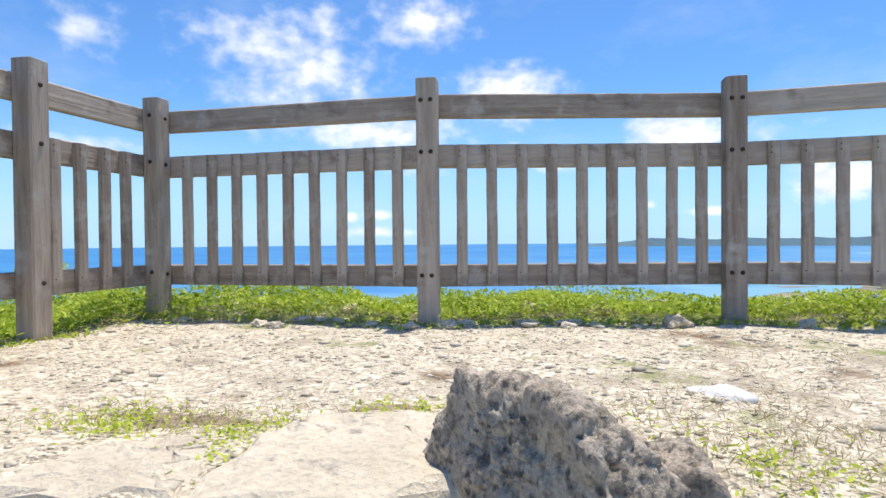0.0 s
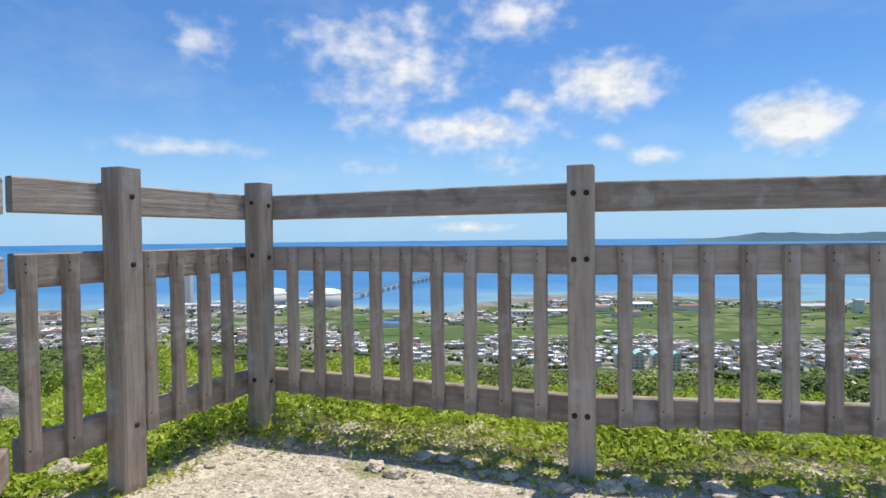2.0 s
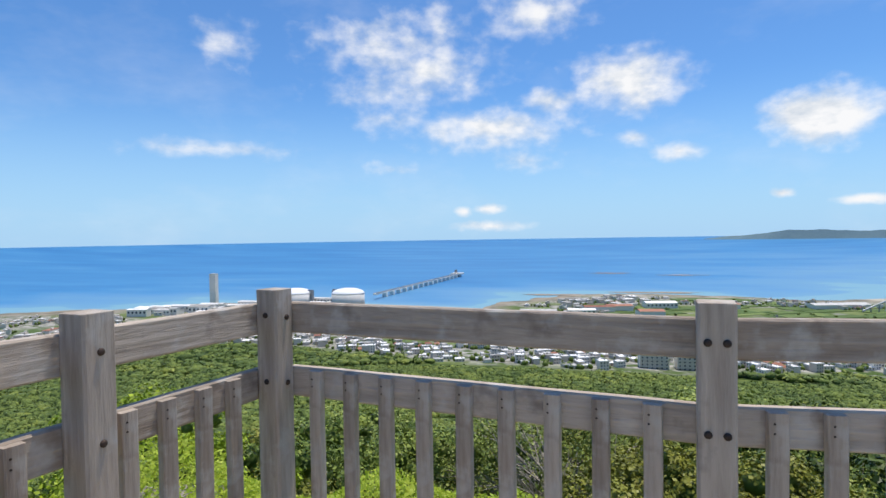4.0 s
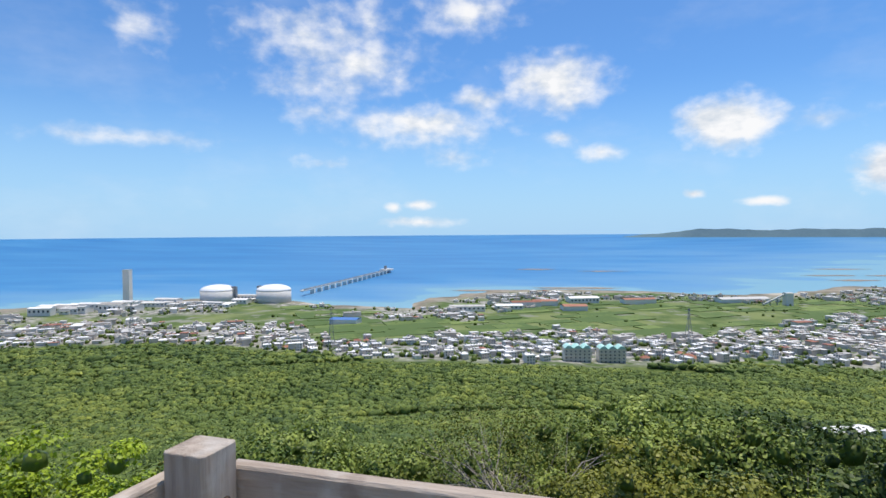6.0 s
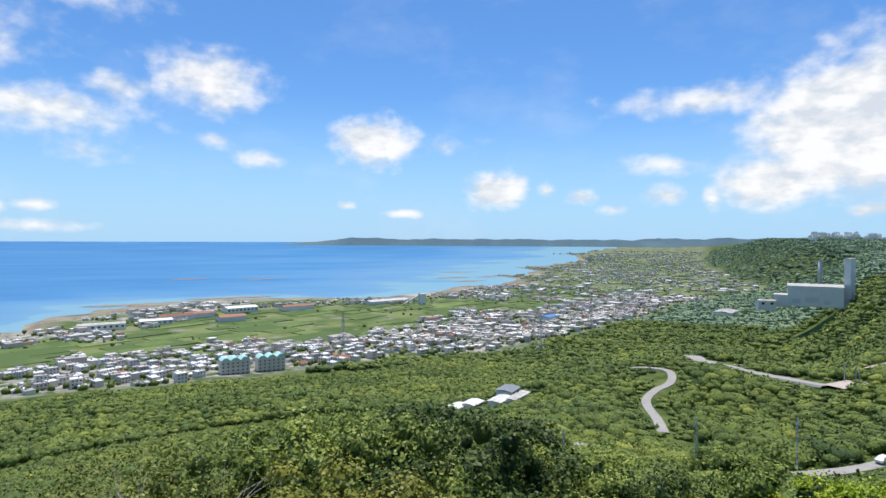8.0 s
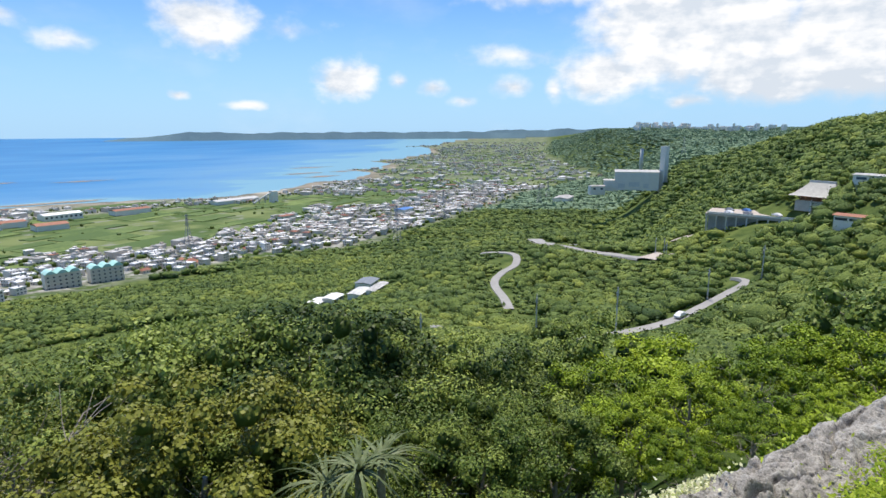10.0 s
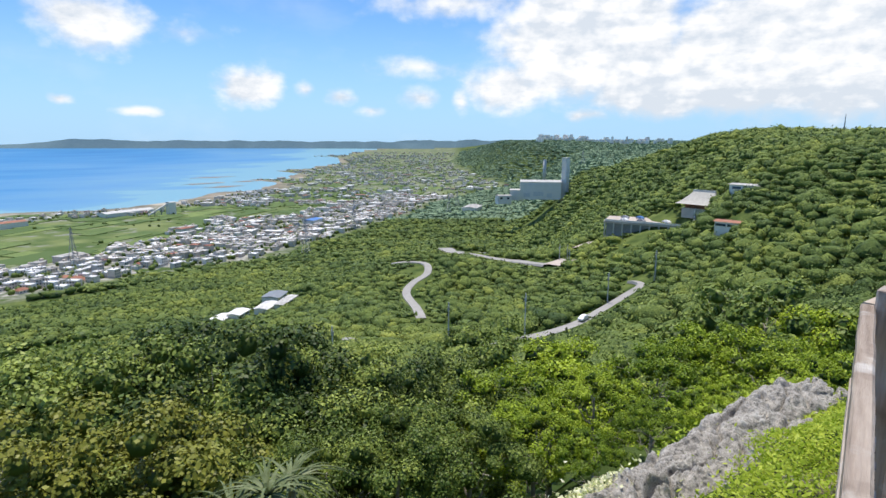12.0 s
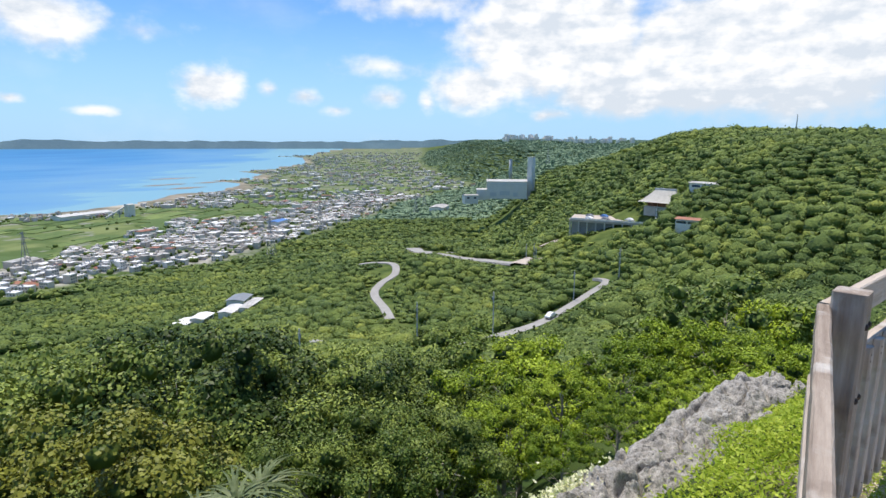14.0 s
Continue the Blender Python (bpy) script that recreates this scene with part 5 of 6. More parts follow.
# ---- the town on the plain ----
def house_kind(name, label, wide, deep, storeys, roof, tank_on=True, group="houses of the town"):
    """A flat-roofed concrete house: walls, parapet roof, windows, a water tank."""
    th = thing(name, label, "house", group, at=pose(0, 0, -500))
    h = 3.0 * storeys
    part("wall", Shape().box((-wide / 2, -deep / 2, -2), (wide / 2, deep / 2, h)), house_wall, th)
    s = Shape().box((-wide / 2 - 0.4, -deep / 2 - 0.4, h), (wide / 2 + 0.4, deep / 2 + 0.4, h + 0.25))
    for a, b in (((-wide / 2 - .4, -deep / 2 - .4), (wide / 2 + .4, -deep / 2 - .2)), ((-wide / 2 - .4, deep / 2 + .2), (wide / 2 + .4, deep / 2 + .4)), ((-wide / 2 - .4, -deep / 2 - .2), (-wide / 2 - .2, deep / 2 + .2)), ((wide / 2 + .2, -deep / 2 - .2), (wide / 2 + .4, deep / 2 + .2))):
        s.box((*a, h + 0.25), (*b, h + 0.7))
    if roof is roof_red:
        s = Shape()
        w, d = wide / 2 + 0.6, deep / 2 + 0.6
        s.add([(-w, -d, h), (w, -d, h), (w, d, h), (-w, d, h), (-w * 0.45, 0, h + 2.2), (w * 0.45, 0, h + 2.2)], [(0, 1, 5, 4), (1, 2, 5), (2, 3, 4, 5), (3, 0, 4), (3, 2, 1, 0)])
    r = part("roof", s, roof, th)
    if tank_on:
        part("water_tank", Shape().lathe([(0.9, 0), (0.9, 1.5), (0.5, 1.8)], 10, (wide * 0.25, deep * 0.2, h + 0.25)), steel, r)
    for k in range(storeys):
        for sy_ in (-1, 1):
            n = max(2, int(wide / 3.2))
            for i in range(n):
                x = (i + 0.5) / n * wide - wide / 2
                y = sy_ * deep / 2
                part("window", Shape().box((x - 0.8, min(y, y + sy_ * 0.05), 3 * k + 0.9), (x + 0.8, max(y, y + sy_ * 0.05), 3 * k + 2.2)), glass_dark, th)
    return th


def block(s, x, y, z, w, d, h, spin):
    s.box((-w / 2, -d / 2, -2), (w / 2, d / 2, h), pose(x, y, z, 0, 0, spin))


kinds = [house_kind("house", "white two-storey flat-roofed concrete house", 11, 9, 2, roof_white), house_kind("house", "grey three-storey flat-roofed concrete house", 11, 10, 3, roof_white),
         house_kind("house", "low white flat-roofed concrete house", 12, 9, 1, roof_white), house_kind("house", "low house with a red tiled hip roof", 12, 9, 1, roof_red, False), house_kind("house", "pale two-storey flat-roofed concrete house", 14, 8, 2, roof_white)]
hg = np.random.default_rng(77)
spots = []
GRID = radians(24)
for gap, u0, u1, keep in ((10.5, -420, 1500, "town"), (14, -420, 1700, "coast"), (26, 1150, 4600, "far")):
    m = int((9000 if keep == "far" else 6000) / gap)
    i, j = np.meshgrid(np.arange(-m // 2, m // 2), np.arange(-m // 2, m // 2))
    a, b = i.ravel() * gap, j.ravel() * gap
    x = a * math.cos(GRID) - b * math.sin(GRID) + hg.uniform(-0.3, 0.3, a.size) * gap
    y = a * math.sin(GRID) + b * math.cos(GRID) + hg.uniform(-0.3, 0.3, a.size) * gap
    u, v = along(x, y)
    lo, hi = bend(WOODS, u), bend(COAST, u)
    streets = (i.ravel() % 6 == 0) | (j.ravel() % 9 == 0)
    patch = ripple(x, y, 55, 11)
    if keep == "town":
        ok = (v > lo + 4) & (v < lo + 215 + 90 * patch) & (patch > -0.75) & (v < hi - 160)
    elif keep == "coast":
        ok = (v > hi - 300 + 60 * patch) & (v < hi - 105) & (patch > np.where(u > 330, -0.15, 0.1))
    else:
        ok = (v > lo + 10) & (v < hi - 60) & (ripple(x, y, 90, 5) > -0.35) & (u < 4300)
    ok &= (u > u0) & (u < u1) & ~streets & (hg.random(a.size) < 0.6) & (np.hypot(x, y) < 4300) & (np.hypot(x - 82, y - 522) > 42)
    t = np.degrees(np.arctan2(x, y))
    ok &= (t > -58) & (t < 75)
    spots += [(math.hypot(p, q), p, q) for p, q in zip(x[ok], y[ok])]
spots.sort()
walls, roofs, reds = Shape(), Shape(), Shape()
for i, (r, x, y) in enumerate(spots):
    z = float(land(x, y))
    spin = 24 + 90 * int(hg.integers(0, 2)) + hg.uniform(-12, 12)
    k = int(hg.choice(5, p=(0.3, 0.06, 0.36, 0.08, 0.2)))
    if i < 260:
        copy_thing(kinds[k], pose(x, y, z, 0, 0, spin)).scale = (0.72, 0.72, 0.85)
        continue
    w, d, h = hg.uniform(6.5, 11.5), hg.uniform(5.5, 8.5), 3.0 * (1, 2, 1, 1, 2)[k] + hg.uniform(0.2, 0.8)
    if r > 1700:
        w, d = w * 1.35, d * 1.35
    if hg.random() < 0.06:
        w, d, h = w * 2.4, d * 1.8, 7
    block(walls, x, y, z, w, d, h, spin)
    (reds if hg.random() < 0.08 else roofs).box((-w / 2 - .4, -d / 2 - .4, h), (w / 2 + .4, d / 2 + .4, h + 0.5), pose(x, y, z, 0, 0, spin))
    if r < 1400 and hg.random() < 0.5:
        block(walls, x + 1, y + 1, z + h, 3, 3, 2.4, spin)
town = thing("town", "spread-out town of pale flat-roofed houses on the coastal plain", "town", kind="stuff")
for nm, s, m in (("walls", walls, house_wall), ("roofs", roofs, roof_white), ("red_roofs", reds, roof_red)):
    tagged(part(nm, s, m, town), kind="stuff")

# hedges and garden trees between the houses
gx_, gy_ = [], []
for r, x, y in spots:
    for k in range(3 if r < 1700 else 2):
        gx_.append(x + hg.uniform(-10, 10)), gy_.append(y + hg.uniform(-10, 10))
for i in range(3000):
    u = hg.uniform(-300, 4200)
    v = hg.uniform(float(bend(WOODS, u)), float(bend(COAST, u)) - 90)
    if ripple(u, v, 40, 7) > 0.28:
        gx_.append(0.866 * u - 0.5 * v), gy_.append(0.5 * u + 0.866 * v)
gx_, gy_ = np.array(gx_), np.array(gy_)
gn = len(gx_)
v0, f0 = ball(1)
gr_ = hg.uniform(1.2, 3.3, gn)
gv_ = np.stack([gx_, gy_, land(gx_, gy_) + gr_ * 0.6], 1)[:, None, :] + v0[None] * gr_[:, None, None] * (1 + hg.uniform(-0.3, 0.25, (gn, len(v0), 1)))
tagged(new("garden_trees", big_mesh("garden_trees", gv_.reshape(-1, 3), (f0[None] + (np.arange(gn) * len(v0))[:, None, None]).reshape(-1, 3), leaf_dark)), "clumps of garden trees between the houses", "trees", kind="stuff")


# fields: long plots with low crops
def fields():
    s = Shape()
    g = np.random.default_rng(5)
    for i in range(520):
        u = g.uniform(150, 3600)
        lo, hi = float(bend(WOODS, u)), float(bend(COAST, u))
        v = g.uniform(lo + 170, hi - 130) if u < 1500 else g.uniform(lo, hi - 80)
        x, y = 0.866 * u - 0.5 * v, 0.5 * u + 0.866 * v
        w, d = g.uniform(28, 90), g.uniform(16, 45)
        s.box((-w / 2, -d / 2, -0.5), (w / 2, d / 2, 0.5 + g.uniform(0, 0.5)), pose(x, y, float(land(x, y)) + 0.3, 0, 0, 24))
    return s


tagged(part("crop_fields", fields(), field_mat, None, "green crop fields between town and shore"), category="field", kind="stuff")


# ---- apartment block with mint roofs ----
def apartments(x, y, spin, label):
    z = float(land(x, y))
    th = thing("apartment_building", label, "building", "apartment blocks", at=pose(x, y, z - 1, 0, 0, spin))
    w, d, h = 24, 11, 13.2
    part("wall", Shape().box((-w / 2, -d / 2, -4), (w / 2, d / 2, h)), apartment_wall, th)
    for k in range(3):
        s = Shape()
        x0, n = k * w / 3 - w / 2, 8
        for yy in (d / 2 + 0.4, -d / 2 - 1.4):
            s.v += [(x0 + w / 3 * i / n, yy, h + 2.6 * math.sin(math.pi * i / n)) for i in range(n + 1)]
        s.f = [(i, i + 1, n + 2 + i, n + 1 + i) for i in range(n)] + [tuple(range(n + 1)), tuple(reversed(range(n + 1, 2 * n + 2)))]
        part("roof", s, roof_green, th, "mint-green vaulted roof")
    for k in range(4):
        for i in range(6):
            xx = (i + 0.5) / 6 * w - w / 2
            part("window", Shape().box((xx - 0.6, -d / 2 - 0.06, 3 * k + 1.0), (xx + 0.6, -d / 2, 3 * k + 2.1)), glass_dark, th)
        part("balcony", Shape().box((-w / 2, -d / 2 - 1.3, 3 * k - 0.1), (w / 2, -d / 2 - 1.15, 3 * k + 0.9)).box((-w / 2, -d / 2 - 1.3, 3 * k - 0.2), (w / 2, -d / 2, 3 * k)), apartment_wall, th)


apartments(66, 523, 4, "four-storey beige apartment block with mint-green vaulted roofs")
apartments(97, 527, 4, "four-storey beige apartment block with mint-green vaulted roofs")


# ---- power station by the shore ----
def storage_tank(x, y, spin, label):
    z = SEA + 2
    th = thing("storage_tank", label, "storage tank", "storage tanks", at=pose(x, y, z, 0, 0, spin))
    R, h = 33.5, 24
    part("shell", Shape().lathe([(R, -3), (R, h), (R - 0.8, h)], 64), tank_wall, th, flat=False)
    part("roof", Shape().lathe([(R + 0.3, h)] + [(R * math.cos(a * 0.1571), h + 11.5 * math.sin(a * 0.1571)) for a in range(1, 10)] + [(0.5, h + 11.5)], 64), tank_top, th, "white domed tank roof", flat=False)
    t = part("stair_tower", Shape().box((R + 1, -3, -3), (R + 6, 3, h + 7)), steel, th)
    part("pipe_rack", Shape().box((R - 6, -1.5, h + 4), (R + 5, 1.5, h + 8)), steel, t)


storage_tank(-564, 1082, 0, "huge round grey storage tank with a white domed roof")
storage_tank(-452, 1091, 165, "huge grey storage tank with a white domed roof and pipe rack")


def chimney(x, y, z, r, h, label, square=False):
    th = thing("chimney", label, "chimney", at=pose(x, y, z))
    if square:
        part("shaft", Shape().box((-r, -r * 0.8, -6), (r, r * 0.8, h), bev=0.4), pale_render, th)
        part("rim", Shape().box((-r - 0.2, -r * 0.8 - 0.2, h), (r + 0.2, r * 0.8 + 0.2, h + 0.8)), concrete, th)
    else:
        part("shaft", Shape().lathe([(r * 1.15, -6), (r, h * 0.5), (r * 0.9, h)], 20), concrete, th, flat=False)
        part("rim", Shape().lathe([(r * 0.95, h), (r * 0.95, h + 1.5), (r * 0.7, h + 1.5)], 20), steel, th)


chimney(-741, 1061, SEA + 2, 7, 66, "tall pale concrete power station chimney by the shore", True)


def works_hall(x, y, w, d, h, spin, label, roof=roof_white, name="works_hall", z=None, windows=True):
    z = float(land(x, y)) if z is None else z
    th = thing(name, label, "industrial building", at=pose(x, y, z, 0, 0, spin))
    part("wall", Shape().box((-w / 2, -d / 2, -3), (w / 2, d / 2, h)), pale_render, th)
    part("roof", Shape().add([(-w / 2 - .5, -d / 2 - .5, h), (w / 2 + .5, -d / 2 - .5, h), (w / 2 + .5, d / 2 + .5, h), (-w / 2 - .5, d / 2 + .5, h), (-w / 2 - .5, 0, h + d * 0.08), (w / 2 + .5, 0, h + d * 0.08)], [(0, 1, 5, 4), (2, 3, 4, 5), (0, 4, 3), (1, 2, 5), (3, 2, 1, 0)]), roof, th)
    for i in range(max(2, int(w / 7)) if windows else 0):
        xx = (i + 0.5) / max(2, int(w / 7)) * w - w / 2
        part("window", Shape().box((xx - 1.6, -d / 2 - 0.08, h * 0.45), (xx + 1.6, -d / 2, h * 0.75)), glass_dark, th)


wg = np.random.default_rng(12)
for i in range(52):
    u, v = wg.uniform(-230, 190), wg.uniform(1130, 1230)
    x, y = 0.866 * u - 0.5 * v, 0.5 * u + 0.866 * v
    if min(math.hypot(x + 564, y - 1082), math.hypot(x + 452, y - 1091)) < 52:
        continue
    works_hall(x, y, wg.uniform(14, 52), wg.uniform(12, 26), wg.uniform(5, 15), wg.uniform(-10, 10), "pale power station building beside the storage tanks")
for x, y, w, d, h, spin, roof, label in ((40, 1030, 52, 24, 9, 10, roof_red, "long factory shed with a rust-red roof"), (75, 1050, 44, 26, 9, 10, roof_red, "factory shed with a rust-red roof"), (-60, 960, 60, 22, 9, 6, roof_white, "long white warehouse near the shore"),
                                         (10, 985, 46, 22, 8, 8, roof_white, "white warehouse near the shore"), (150, 1100, 56, 28, 10, 12, roof_white, "white warehouse with a broad roof"), (250, 1090, 60, 24, 9, 12, roof_red, "factory shed with a rust-red roof"),
                                         (447, 1125, 96, 30, 8, 12, concrete, "very long grey factory hall near the shore"), (508, 1078, 13, 12, 23, 10, concrete, "tall grey concrete plant tower"), (120, 985, 40, 30, 8, 8, roof_red, "factory shed with a rust-red roof"),
                                         (-225, 800, 40, 24, 7, -5, blue_roof, "low building with a blue sheet roof"), (590, 760, 34, 18, 7, 24, blue_roof, "low building with a blue sheet roof"), (940, 690, 60, 30, 10, 24, roof_white, "white warehouse on the plain")):
    works_hall(x, y, w, d, h, spin, label, roof, windows=roof is roof_white)
conveyor = thing("conveyor", "sloping grey conveyor gallery climbing to the plant tower", "conveyor", at=pose(500, 1078, float(land(500, 1078))))
part("gallery", Shape().box((-42, -1.6, -1.2), (0, 1.6, 1.2), pose(2, 0, 20, 0, -24, 8)), concrete, conveyor)
for k in range(3):
    part("trestle", Shape().box((-12 * k - 11, -1.2, -2), (-12 * k - 10, 1.2, 16 - 5.2 * k)), steel, conveyor)

# ---- pier ----
pier = thing("pier", "long concrete jetty on piles with a loading platform at its end", "pier", at=pose(0, 0, SEA))
A, B = Vector((-434, 1272, 0)), Vector((-385, 1910, 0))
pd = (B - A).normalized()
ps = Vector((-pd.y, pd.x, 0))
turn_m = Matrix.Rotation(math.atan2(pd.y, pd.x), 4, "Z")
L = (B - A).length
part("deck", Shape().box((-60, -4, 10), (L, 4, 12.5), Matrix.Translation(A) @ turn_m), pale_render, pier)
part("railing", Shape().box((-60, -3.9, 12.5), (L, -3.6, 14)).box((-60, 3.6, 12.5), (L, 3.9, 14)) and Shape().box((-60, -3.9, 12.5), (L, -3.6, 14), Matrix.Translation(A) @ turn_m).box((-60, 3.6, 12.5), (L, 3.9, 14), Matrix.Translation(A) @ turn_m), steel, pier)
for i in range(15):
    part("column", Shape().box((i * L / 15 - 5, -5, -6), (i * L / 15 + 5, 5, 10), Matrix.Translation(A) @ turn_m), pale_render, pier)
part("platform", Shape().box((L - 6, -8, 8), (L + 34, 30, 13), Matrix.Translation(A) @ turn_m), pale_render, pier)
for i in range(4):
    part("loading_arm", Shape().box((L + 2 + i * 7, 14, 13), (L + 4 + i * 7, 17, 24), Matrix.Translation(A) @ turn_m), steel, pier)
part("platform_pile", Shape().box((L, 0, -6), (L + 24, 22, 8), Matrix.Translation(A) @ turn_m), steel, pier)
reef = Shape()
for u, v, w, d in ((1150, 1750, 130, 22), (1290, 1560, 150, 16), (1750, 1080, 140, 20), (1640, 950, 120, 22), (2050, 1240, 170, 22), (1880, 1000, 120, 18), (640, 1180, 150, 18), (860, 1130, 190, 18)):
    x, y = 0.866 * u - 0.5 * v, 0.5 * u + 0.866 * v
    n = 20
    reef.add([(x + (w * math.cos(k * 6.283 / n) * (1 + 0.3 * math.sin(k * 3 + u))) * 0.5, y + d * math.sin(k * 6.283 / n) * (1 + 0.35 * math.sin(k * 5 + v)), SEA + 0.7) for k in range(n)] + [(x, y, SEA + 1.2)], [(k, (k + 1) % n, n) for k in range(n)])
tagged(part("reef", reef, limestone, None, "low brown reef rocks breaking the surface of the bay"), category="reef", kind="stuff")


# ---- incinerator and its chimneys on the far spur ----
zi = -76.0
works_hall(738, 420, 58, 30, 22, -58, "windowless grey incinerator building among the trees", concrete, "incinerator", zi, False)
burner = bpy.data.objects["incinerator"]
for x0, x1, z0, z1 in ((-24, -15, 0, 6), (-10, 4, 2, 8), (9, 16, 0, 6)):
    part("loading_door", Shape().box((x0, -15.12, z0), (x1, -15.0, z1)), tank_wall, burner, "grey steel roller door")
works_hall(716, 446, 20, 16, 12, -58, "lower grey annex of the incinerator", concrete, "annex", zi - 2, False)
chimney(757, 390, zi, 5.0, 56, "tall slim concrete incinerator chimney", True)
chimney(961, 538, -66, 3.2, 35, "distant slim grey chimney", False)
works_hall(690, 452, 20, 14, 9, -40, "small white villa-like building on the spur", roof_white, "villa", -82)


# ---- hall with a hipped grey roof on the hillside ----
def hillside_hall(x, y, spin):
    z = float(land(x, y)) - 2.2
    th = thing("hall", "traditional hall with a sweeping pale tiled hip roof", "temple hall", at=pose(x, y, z, 0, 0, spin))
    part("base", Shape().box((-9, -7, -5), (9, 7, 0.6)), tile_grey, th)
    part("wall", Shape().box((-7.5, -5.5, 0.6), (7.5, 5.5, 3.6)), roof_red, th, "dark red timber wall")
    s = Shape()
    n = 8
    for i in range(n + 1):
        t = i / n
        w, d, zz = 12 * (1 - t) + 6.2 * t, 9.5 * (1 - t) + 0.2 * t, 3.2 + 7.0 * t ** 1.35
        s.v += [(-w, -d, zz), (w, -d, zz), (w, d, zz), (-w, d, zz)]
    s.f = [(i * 4 + k, i * 4 + (k + 1) % 4, i * 4 + 4 + (k + 1) % 4, i * 4 + 4 + k) for i in range(n) for k in range(4)] + [(3, 2, 1, 0), tuple(n * 4 + k for k in range(4))]
    r = part("roof", s, tile_grey, th, "pale grey tiled roof with upswept eaves")
    part("ridge", Shape().box((-6.6, -0.45, 10.0), (6.6, 0.45, 11.0)), concrete, r)
    for i in range(6):
        part("pillar", Shape().lathe([(0.25, 0.6), (0.22, 3.4)], 8, (-7 + i * 2.8, -6.3, 0)), roof_red, th)


hillside_hall(259, 70, -104)
bpy.data.objects["hall"].scale = (0.76, 0.76, 0.74)
works_hall(240, 50, 11, 6, 3.0, -104, "low white annex beside the hall", roof_white, "annex")
hs = thing("stairway", "steep pale stairway with red-brown upper steps climbing to the hall", "stairs", at=pose(0, 0, 0))
for i in range(18):
    t = i / 17
    part("step", Shape().box((-0.35, -1.7, -3), (0.35, 1.7, 0.2), pose(250.5 + t * 7.5, 69.2 + t * 1.6, -33 + 11.5 * t, 0, 0, 14)), lot_mat if i < 11 else roof_red, hs)
for k in (-2.0, 2.0):
    part("side_wall", Shape().add([(0, k - 0.2, -4), (0, k + 0.2, -4), (0, k + 0.2, 0.9), (0, k - 0.2, 0.9), (7.6, k - 0.2, 7.5), (7.6, k + 0.2, 7.5), (7.6, k + 0.2, 12.4), (7.6, k - 0.2, 12.4)], [(0, 1, 2, 3), (7, 6, 5, 4), (0, 3, 7, 4), (1, 5, 6, 2), (3, 2, 6, 7), (0, 4, 5, 1)]), pale_render, hs).matrix_local = pose(250.5, 69.2, -33, 0, 0, 12)


def parking_terrace():
    """A level yard held up by a wall with open parking bays below."""
    z, rim = -33.0, ((246.5, 109), (251.5, 73), (274, 80), (265, 114))
    th = thing("parking_terrace", "pale level car park on a concrete deck with shaded bays below", "car park")
    part("deck", Shape().add([(*q, z - 1.0) for q in rim] + [(*q, z) for q in rim], [(0, 1, 2, 3), (7, 6, 5, 4), (0, 4, 5, 1), (1, 5, 6, 2), (2, 6, 7, 3), (3, 7, 4, 0)]), lot_mat, th, "pale sandy deck")
    back = [(q[0] + 3.2, q[1]) for q in rim[:2]]
    # wall coloured dark steel grey: the shade of the bays is in its colour
    part("bay_wall", Shape().add([(*q, z - 9) for q in (*back, rim[2], rim[3])] + [(*q, z - 1.02) for q in (*back, rim[2], rim[3])], [(0, 4, 5, 1), (1, 5, 6, 2), (2, 6, 7, 3), (3, 7, 4, 0), (4, 7, 6, 5)]), steel, th, "shaded grey wall of the parking bays")
    for i in range(10):
        t = i / 9
        x, y = 246.9 + 4.8 * t, 108.5 - 35 * t
        part("pillar", Shape().box((x - 0.25, y - 0.25, z - 9), (x + 0.25, y + 0.25, z - 1.01)), concrete, th)
        if i:
            part("kerb", Shape().box((-1.95, -0.12, 0), (1.95, 0.12, 0.7), pose(x - 0.26, y + 1.95, z + 0.004, 0, 0, -82)), pale_render, th)


parking_terrace()
for cx, cy, w, d, label in ((257, 122, 18, 8, "sandy drive climbing from the road"), (229, 121, 13, 9, "sandy lay-by beside the road")):
    s, n, m = Shape(), 12, pose(cx, cy, 0, 0, 0, 60)
    level = float(land(cx, cy))
    for i in range(n + 1):
        for j in range(n + 1):
            q = m @ Vector((w * (i / n - 0.5), d * (j / n - 0.5), 0))
            s.v.append((q.x, q.y, 0.85 * float(land(q.x, q.y)) + 0.15 * level + 0.9))
    s.f = [(i * (n + 1) + j, (i + 1) * (n + 1) + j, (i + 1) * (n + 1) + j + 1, i * (n + 1) + j + 1) for i in range(n) for j in range(n)]
    tagged(part("yard", s, lot_mat, None, label), category="yard", kind="structure")
works_hall(203, 47, 7.5, 6, 2.6, -95, "small house with a red roof at the edge of the woods", roof_red, "small_house")
works_hall(153.5, 231, 11, 8, 4.0, 34, "small hall with a blue-grey sheet roof in a clearing", steel, "small_hall")
for x, y, w, d, h in ((141, 219, 12, 6, 2.2), (131, 226, 9, 6, 3.0), (124, 228, 8, 6, 3.0), (149, 216, 16, 4, 1.5), (88, 105, 4, 2.5, 2.2), (76, 99, 5, 3, 2.4), (300, 330, 16, 7, 3.4), (308, 322, 12, 6, 3)):
    works_hall(x, y, w, d, h, 30, "low shed with a pale roof in a clearing", roof_white, "shed")


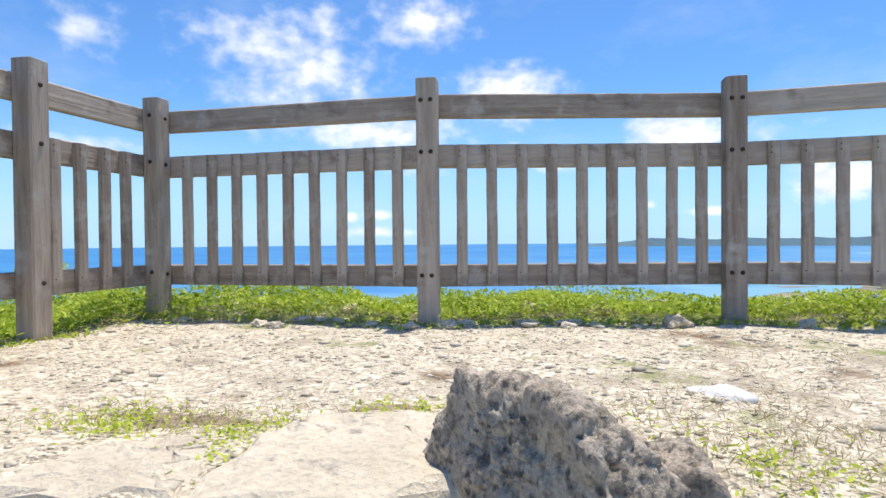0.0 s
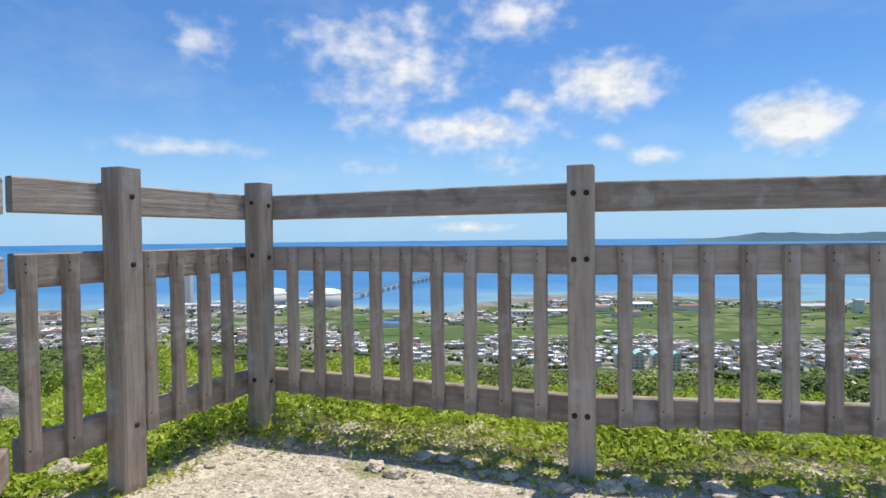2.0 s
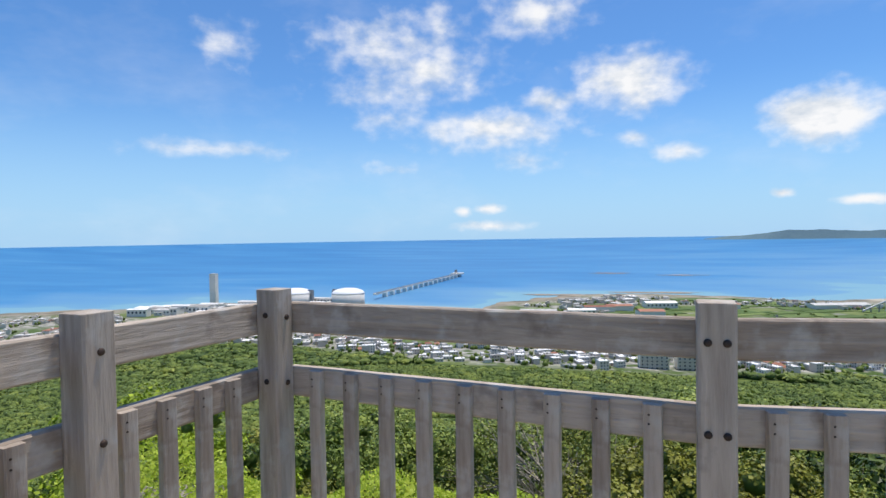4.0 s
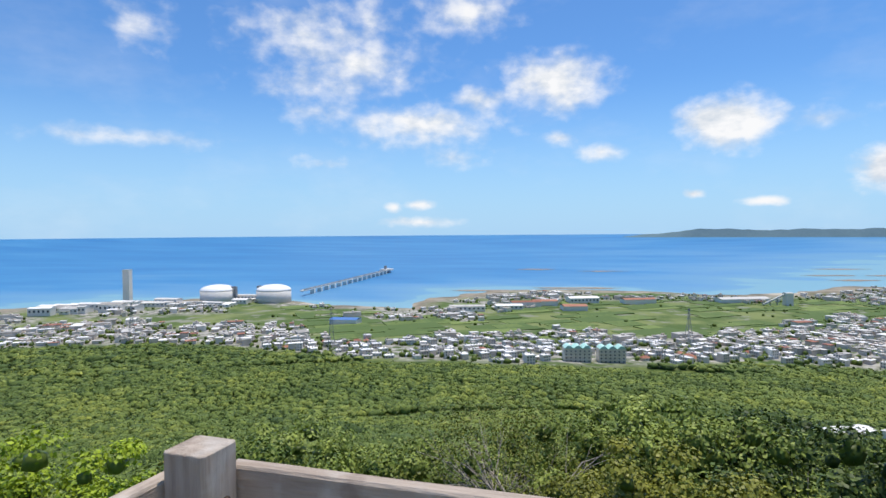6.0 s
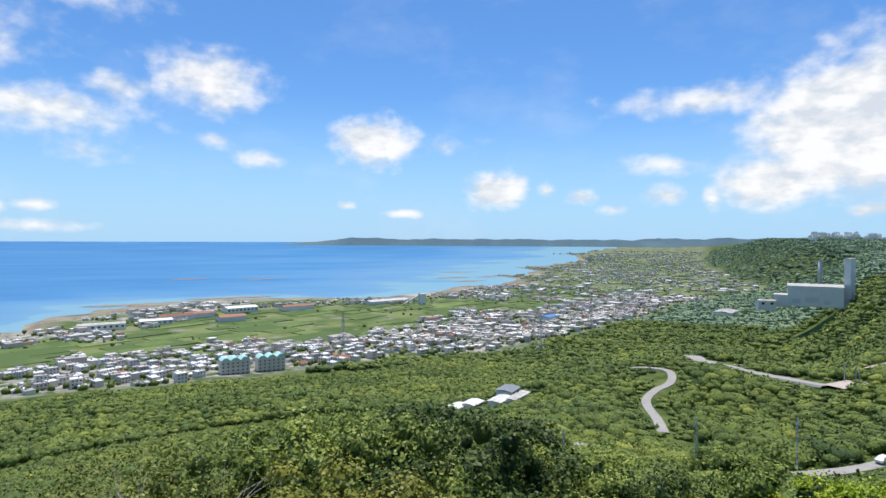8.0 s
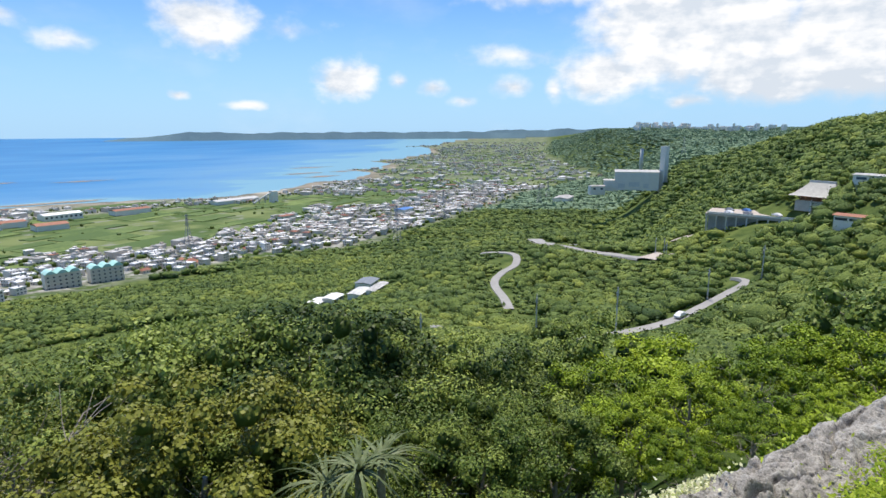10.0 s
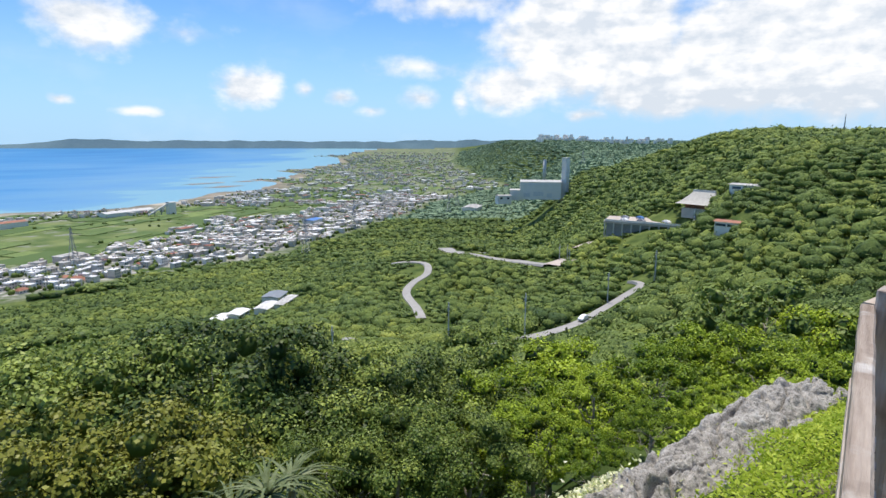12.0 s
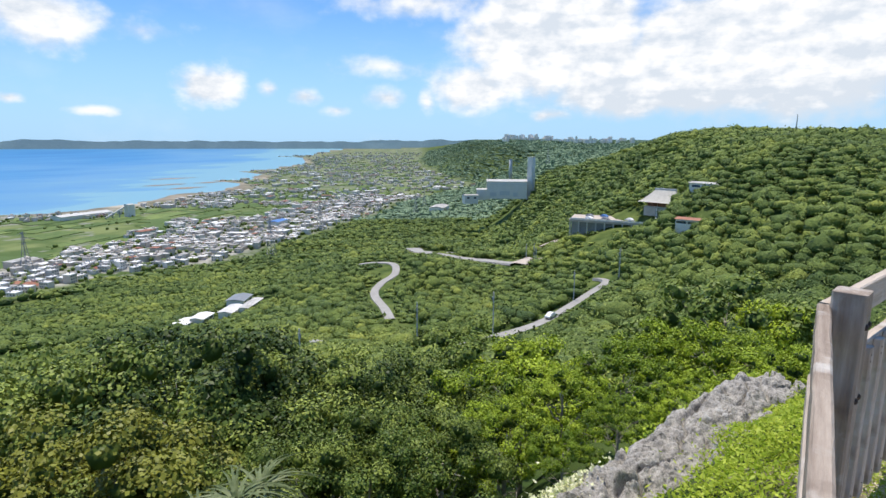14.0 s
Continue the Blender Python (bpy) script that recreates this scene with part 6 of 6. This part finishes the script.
# ---- pylons, poles, skyline ----
def pylon(x, y, h, label="tall steel lattice power pylon rising from the woods"):
    z = float(land(x, y))
    th = thing("pylon", label, "power pylon", "power pylons", at=pose(x, y, z, 0, 0, 20))
    s = Shape()
    lv = [(0, 4.2), (h * 0.35, 2.4), (h * 0.65, 1.2), (h, 0.5)]
    for sx_ in (-1, 1):
        for sy_ in (-1, 1):
            s.tube([(sx_ * w, sy_ * w, zz) for zz, w in lv], [0.28, 0.24, 0.2, 0.15], 4)
    for k in range(12):
        z0, z1 = h * k / 12, h * (k + 1) / 12
        w0, w1 = (np.interp(q, [a for a, _ in lv], [b for _, b in lv]) for q in (z0, z1))
        for sy_ in (-1, 1):
            s.tube([(-w0, sy_ * w0, z0), (w1, sy_ * w1, z1)], [0.12, 0.12], 3)
            s.tube([(sy_ * w0, -w0, z0), (sy_ * w1, w1, z1)], [0.12, 0.12], 3)
    part("tower", s, steel, th)
    for zz in (0.72, 0.84, 0.95):
        part("cross_arm", Shape().tube([(-5.5, 0, h * zz), (0, 0, h * zz + 0.9), (5.5, 0, h * zz)], [0.12, 0.3, 0.12], 4), steel, th)


for x, y, h in ((-432, 625, 48), (-166, 540, 46), (392, 520, 44), (580, 648, 46), (200, 640, 40), (900, 500, 34), (1000, 480, 34), (620, 105, 30), (800, 640, 40), (980, 760, 40)):
    pylon(x, y, h)


def utility_pole(x, y, h, label="slim concrete utility pole with a cross arm"):
    z = float(land(x, y))
    th = thing("utility_pole", label, "utility pole", "utility poles", at=pose(x, y, z, 0, 0, 40))
    part("pole", Shape().tube([(0, 0, -1), (0, 0, h)], [0.2, 0.13], 8), concrete, th)
    part("cross_arm", Shape().box((-1.1, -0.06, h - 0.9), (1.1, 0.06, h - 0.75)), steel, th)
    part("transformer", Shape().lathe([(0.3, 0), (0.3, 0.9), (0.2, 1.0)], 8, (0.4, 0, h - 2.4)), steel, th)


for x, y, h in ((121, 74.5, 12), (108, 89, 11), (157, 68, 10), (173, 60, 10), (78, 98, 8), (70, 104, 6), (34, 88, 9), (222, 113, 8), (230, 118, 8), (234, 124, 8)):
    utility_pole(x, y, h)


def car(x, y, spin, label, mat, z=None):
    th = thing("car", label, "car", "cars on the roads", at=pose(x, y, float(land(x, y)) + 0.4 if z is None else z, 0, 0, spin))
    body = Shape()
    prof = ((-2.1, 0.35), (-2.15, 0.8), (-1.6, 0.95), (-1.0, 1.42), (0.7, 1.45), (1.35, 0.95), (2.1, 0.85), (2.15, 0.4))
    body.v = [(px, sy_ * (0.8 if pz < 1 else 0.65), pz) for sy_ in (-1, 1) for px, pz in prof]
    body.f = [tuple(reversed(range(8))), tuple(range(8, 16))] + [(i, (i + 1) % 8, 8 + (i + 1) % 8, 8 + i) for i in range(8)]
    part("body", body, mat, th)
    part("windscreen", Shape().add([(0.76, -0.6, 1.42), (0.76, 0.6, 1.42), (1.36, 0.7, 0.98), (1.36, -0.7, 0.98)], [(0, 1, 2, 3)]), glass_dark, th)
    for px in (-1.3, 1.3):
        for py in (-0.78, 0.78):
            w = part("wheel", Shape().lathe([(0.32, -0.1), (0.34, 0), (0.32, 0.1)], 12), steel, th)
            w.matrix_local = pose(px, py, 0.33, 90)


car(139, 66.9, -2, "small white car driving up the wooded road", tank_top)
for i, (x, y) in enumerate(((251, 101), (252.5, 94), (262, 98), (256, 84), (259, 104))):
    car(x, y, 60, "small parked car on the pale car park deck", (tank_top, steel, blue_roof)[i % 3], -33.0)
cityg = np.random.default_rng(3)
for i in range(90):
    t = 60.2 + 12 * cityg.random() ** 1.6
    span = np.arange(1500.0, 3300.0, 50.0)
    d = float(span[np.argmax(land(span * math.sin(radians(t)), span * math.cos(radians(t))) / span)]) + cityg.uniform(-160, 20)
    x, y = d * math.sin(radians(t)), d * math.cos(radians(t))
    w, h = cityg.uniform(9, 22), cityg.uniform(11, 17) + 12 * (cityg.random() < 0.15)
    th = thing("tower_block", "distant pale tower block on the hill skyline", "building", "tower blocks on the skyline", at=pose(x, y, float(land(x, y)), 0, 0, cityg.uniform(0, 90)))
    part("wall", Shape().box((-w / 2, -w / 2, -8), (w / 2, w / 2, h)), pale_render, th)
    part("roof", Shape().box((-w / 3, -w / 3, h), (w / 3, w / 3, h + 2)), roof_white, th)
th = thing("mast", "slim lattice mast on the ridge skyline", "mast", at=pose(460, 40, float(land(460, 40))))
part("tower", Shape().tube([(0, 0, 0), (0, 0, 14)], [0.7, 0.2], 4), steel, th)

# ---- the pattern trees and houses themselves stand out of sight below the ground ----
for k in (*near_kinds, *close_kinds, bare, *far_kinds, *slope_kinds, *kinds):
    for o in (*k.children_recursive, k):
        bpy.data.objects.remove(o)
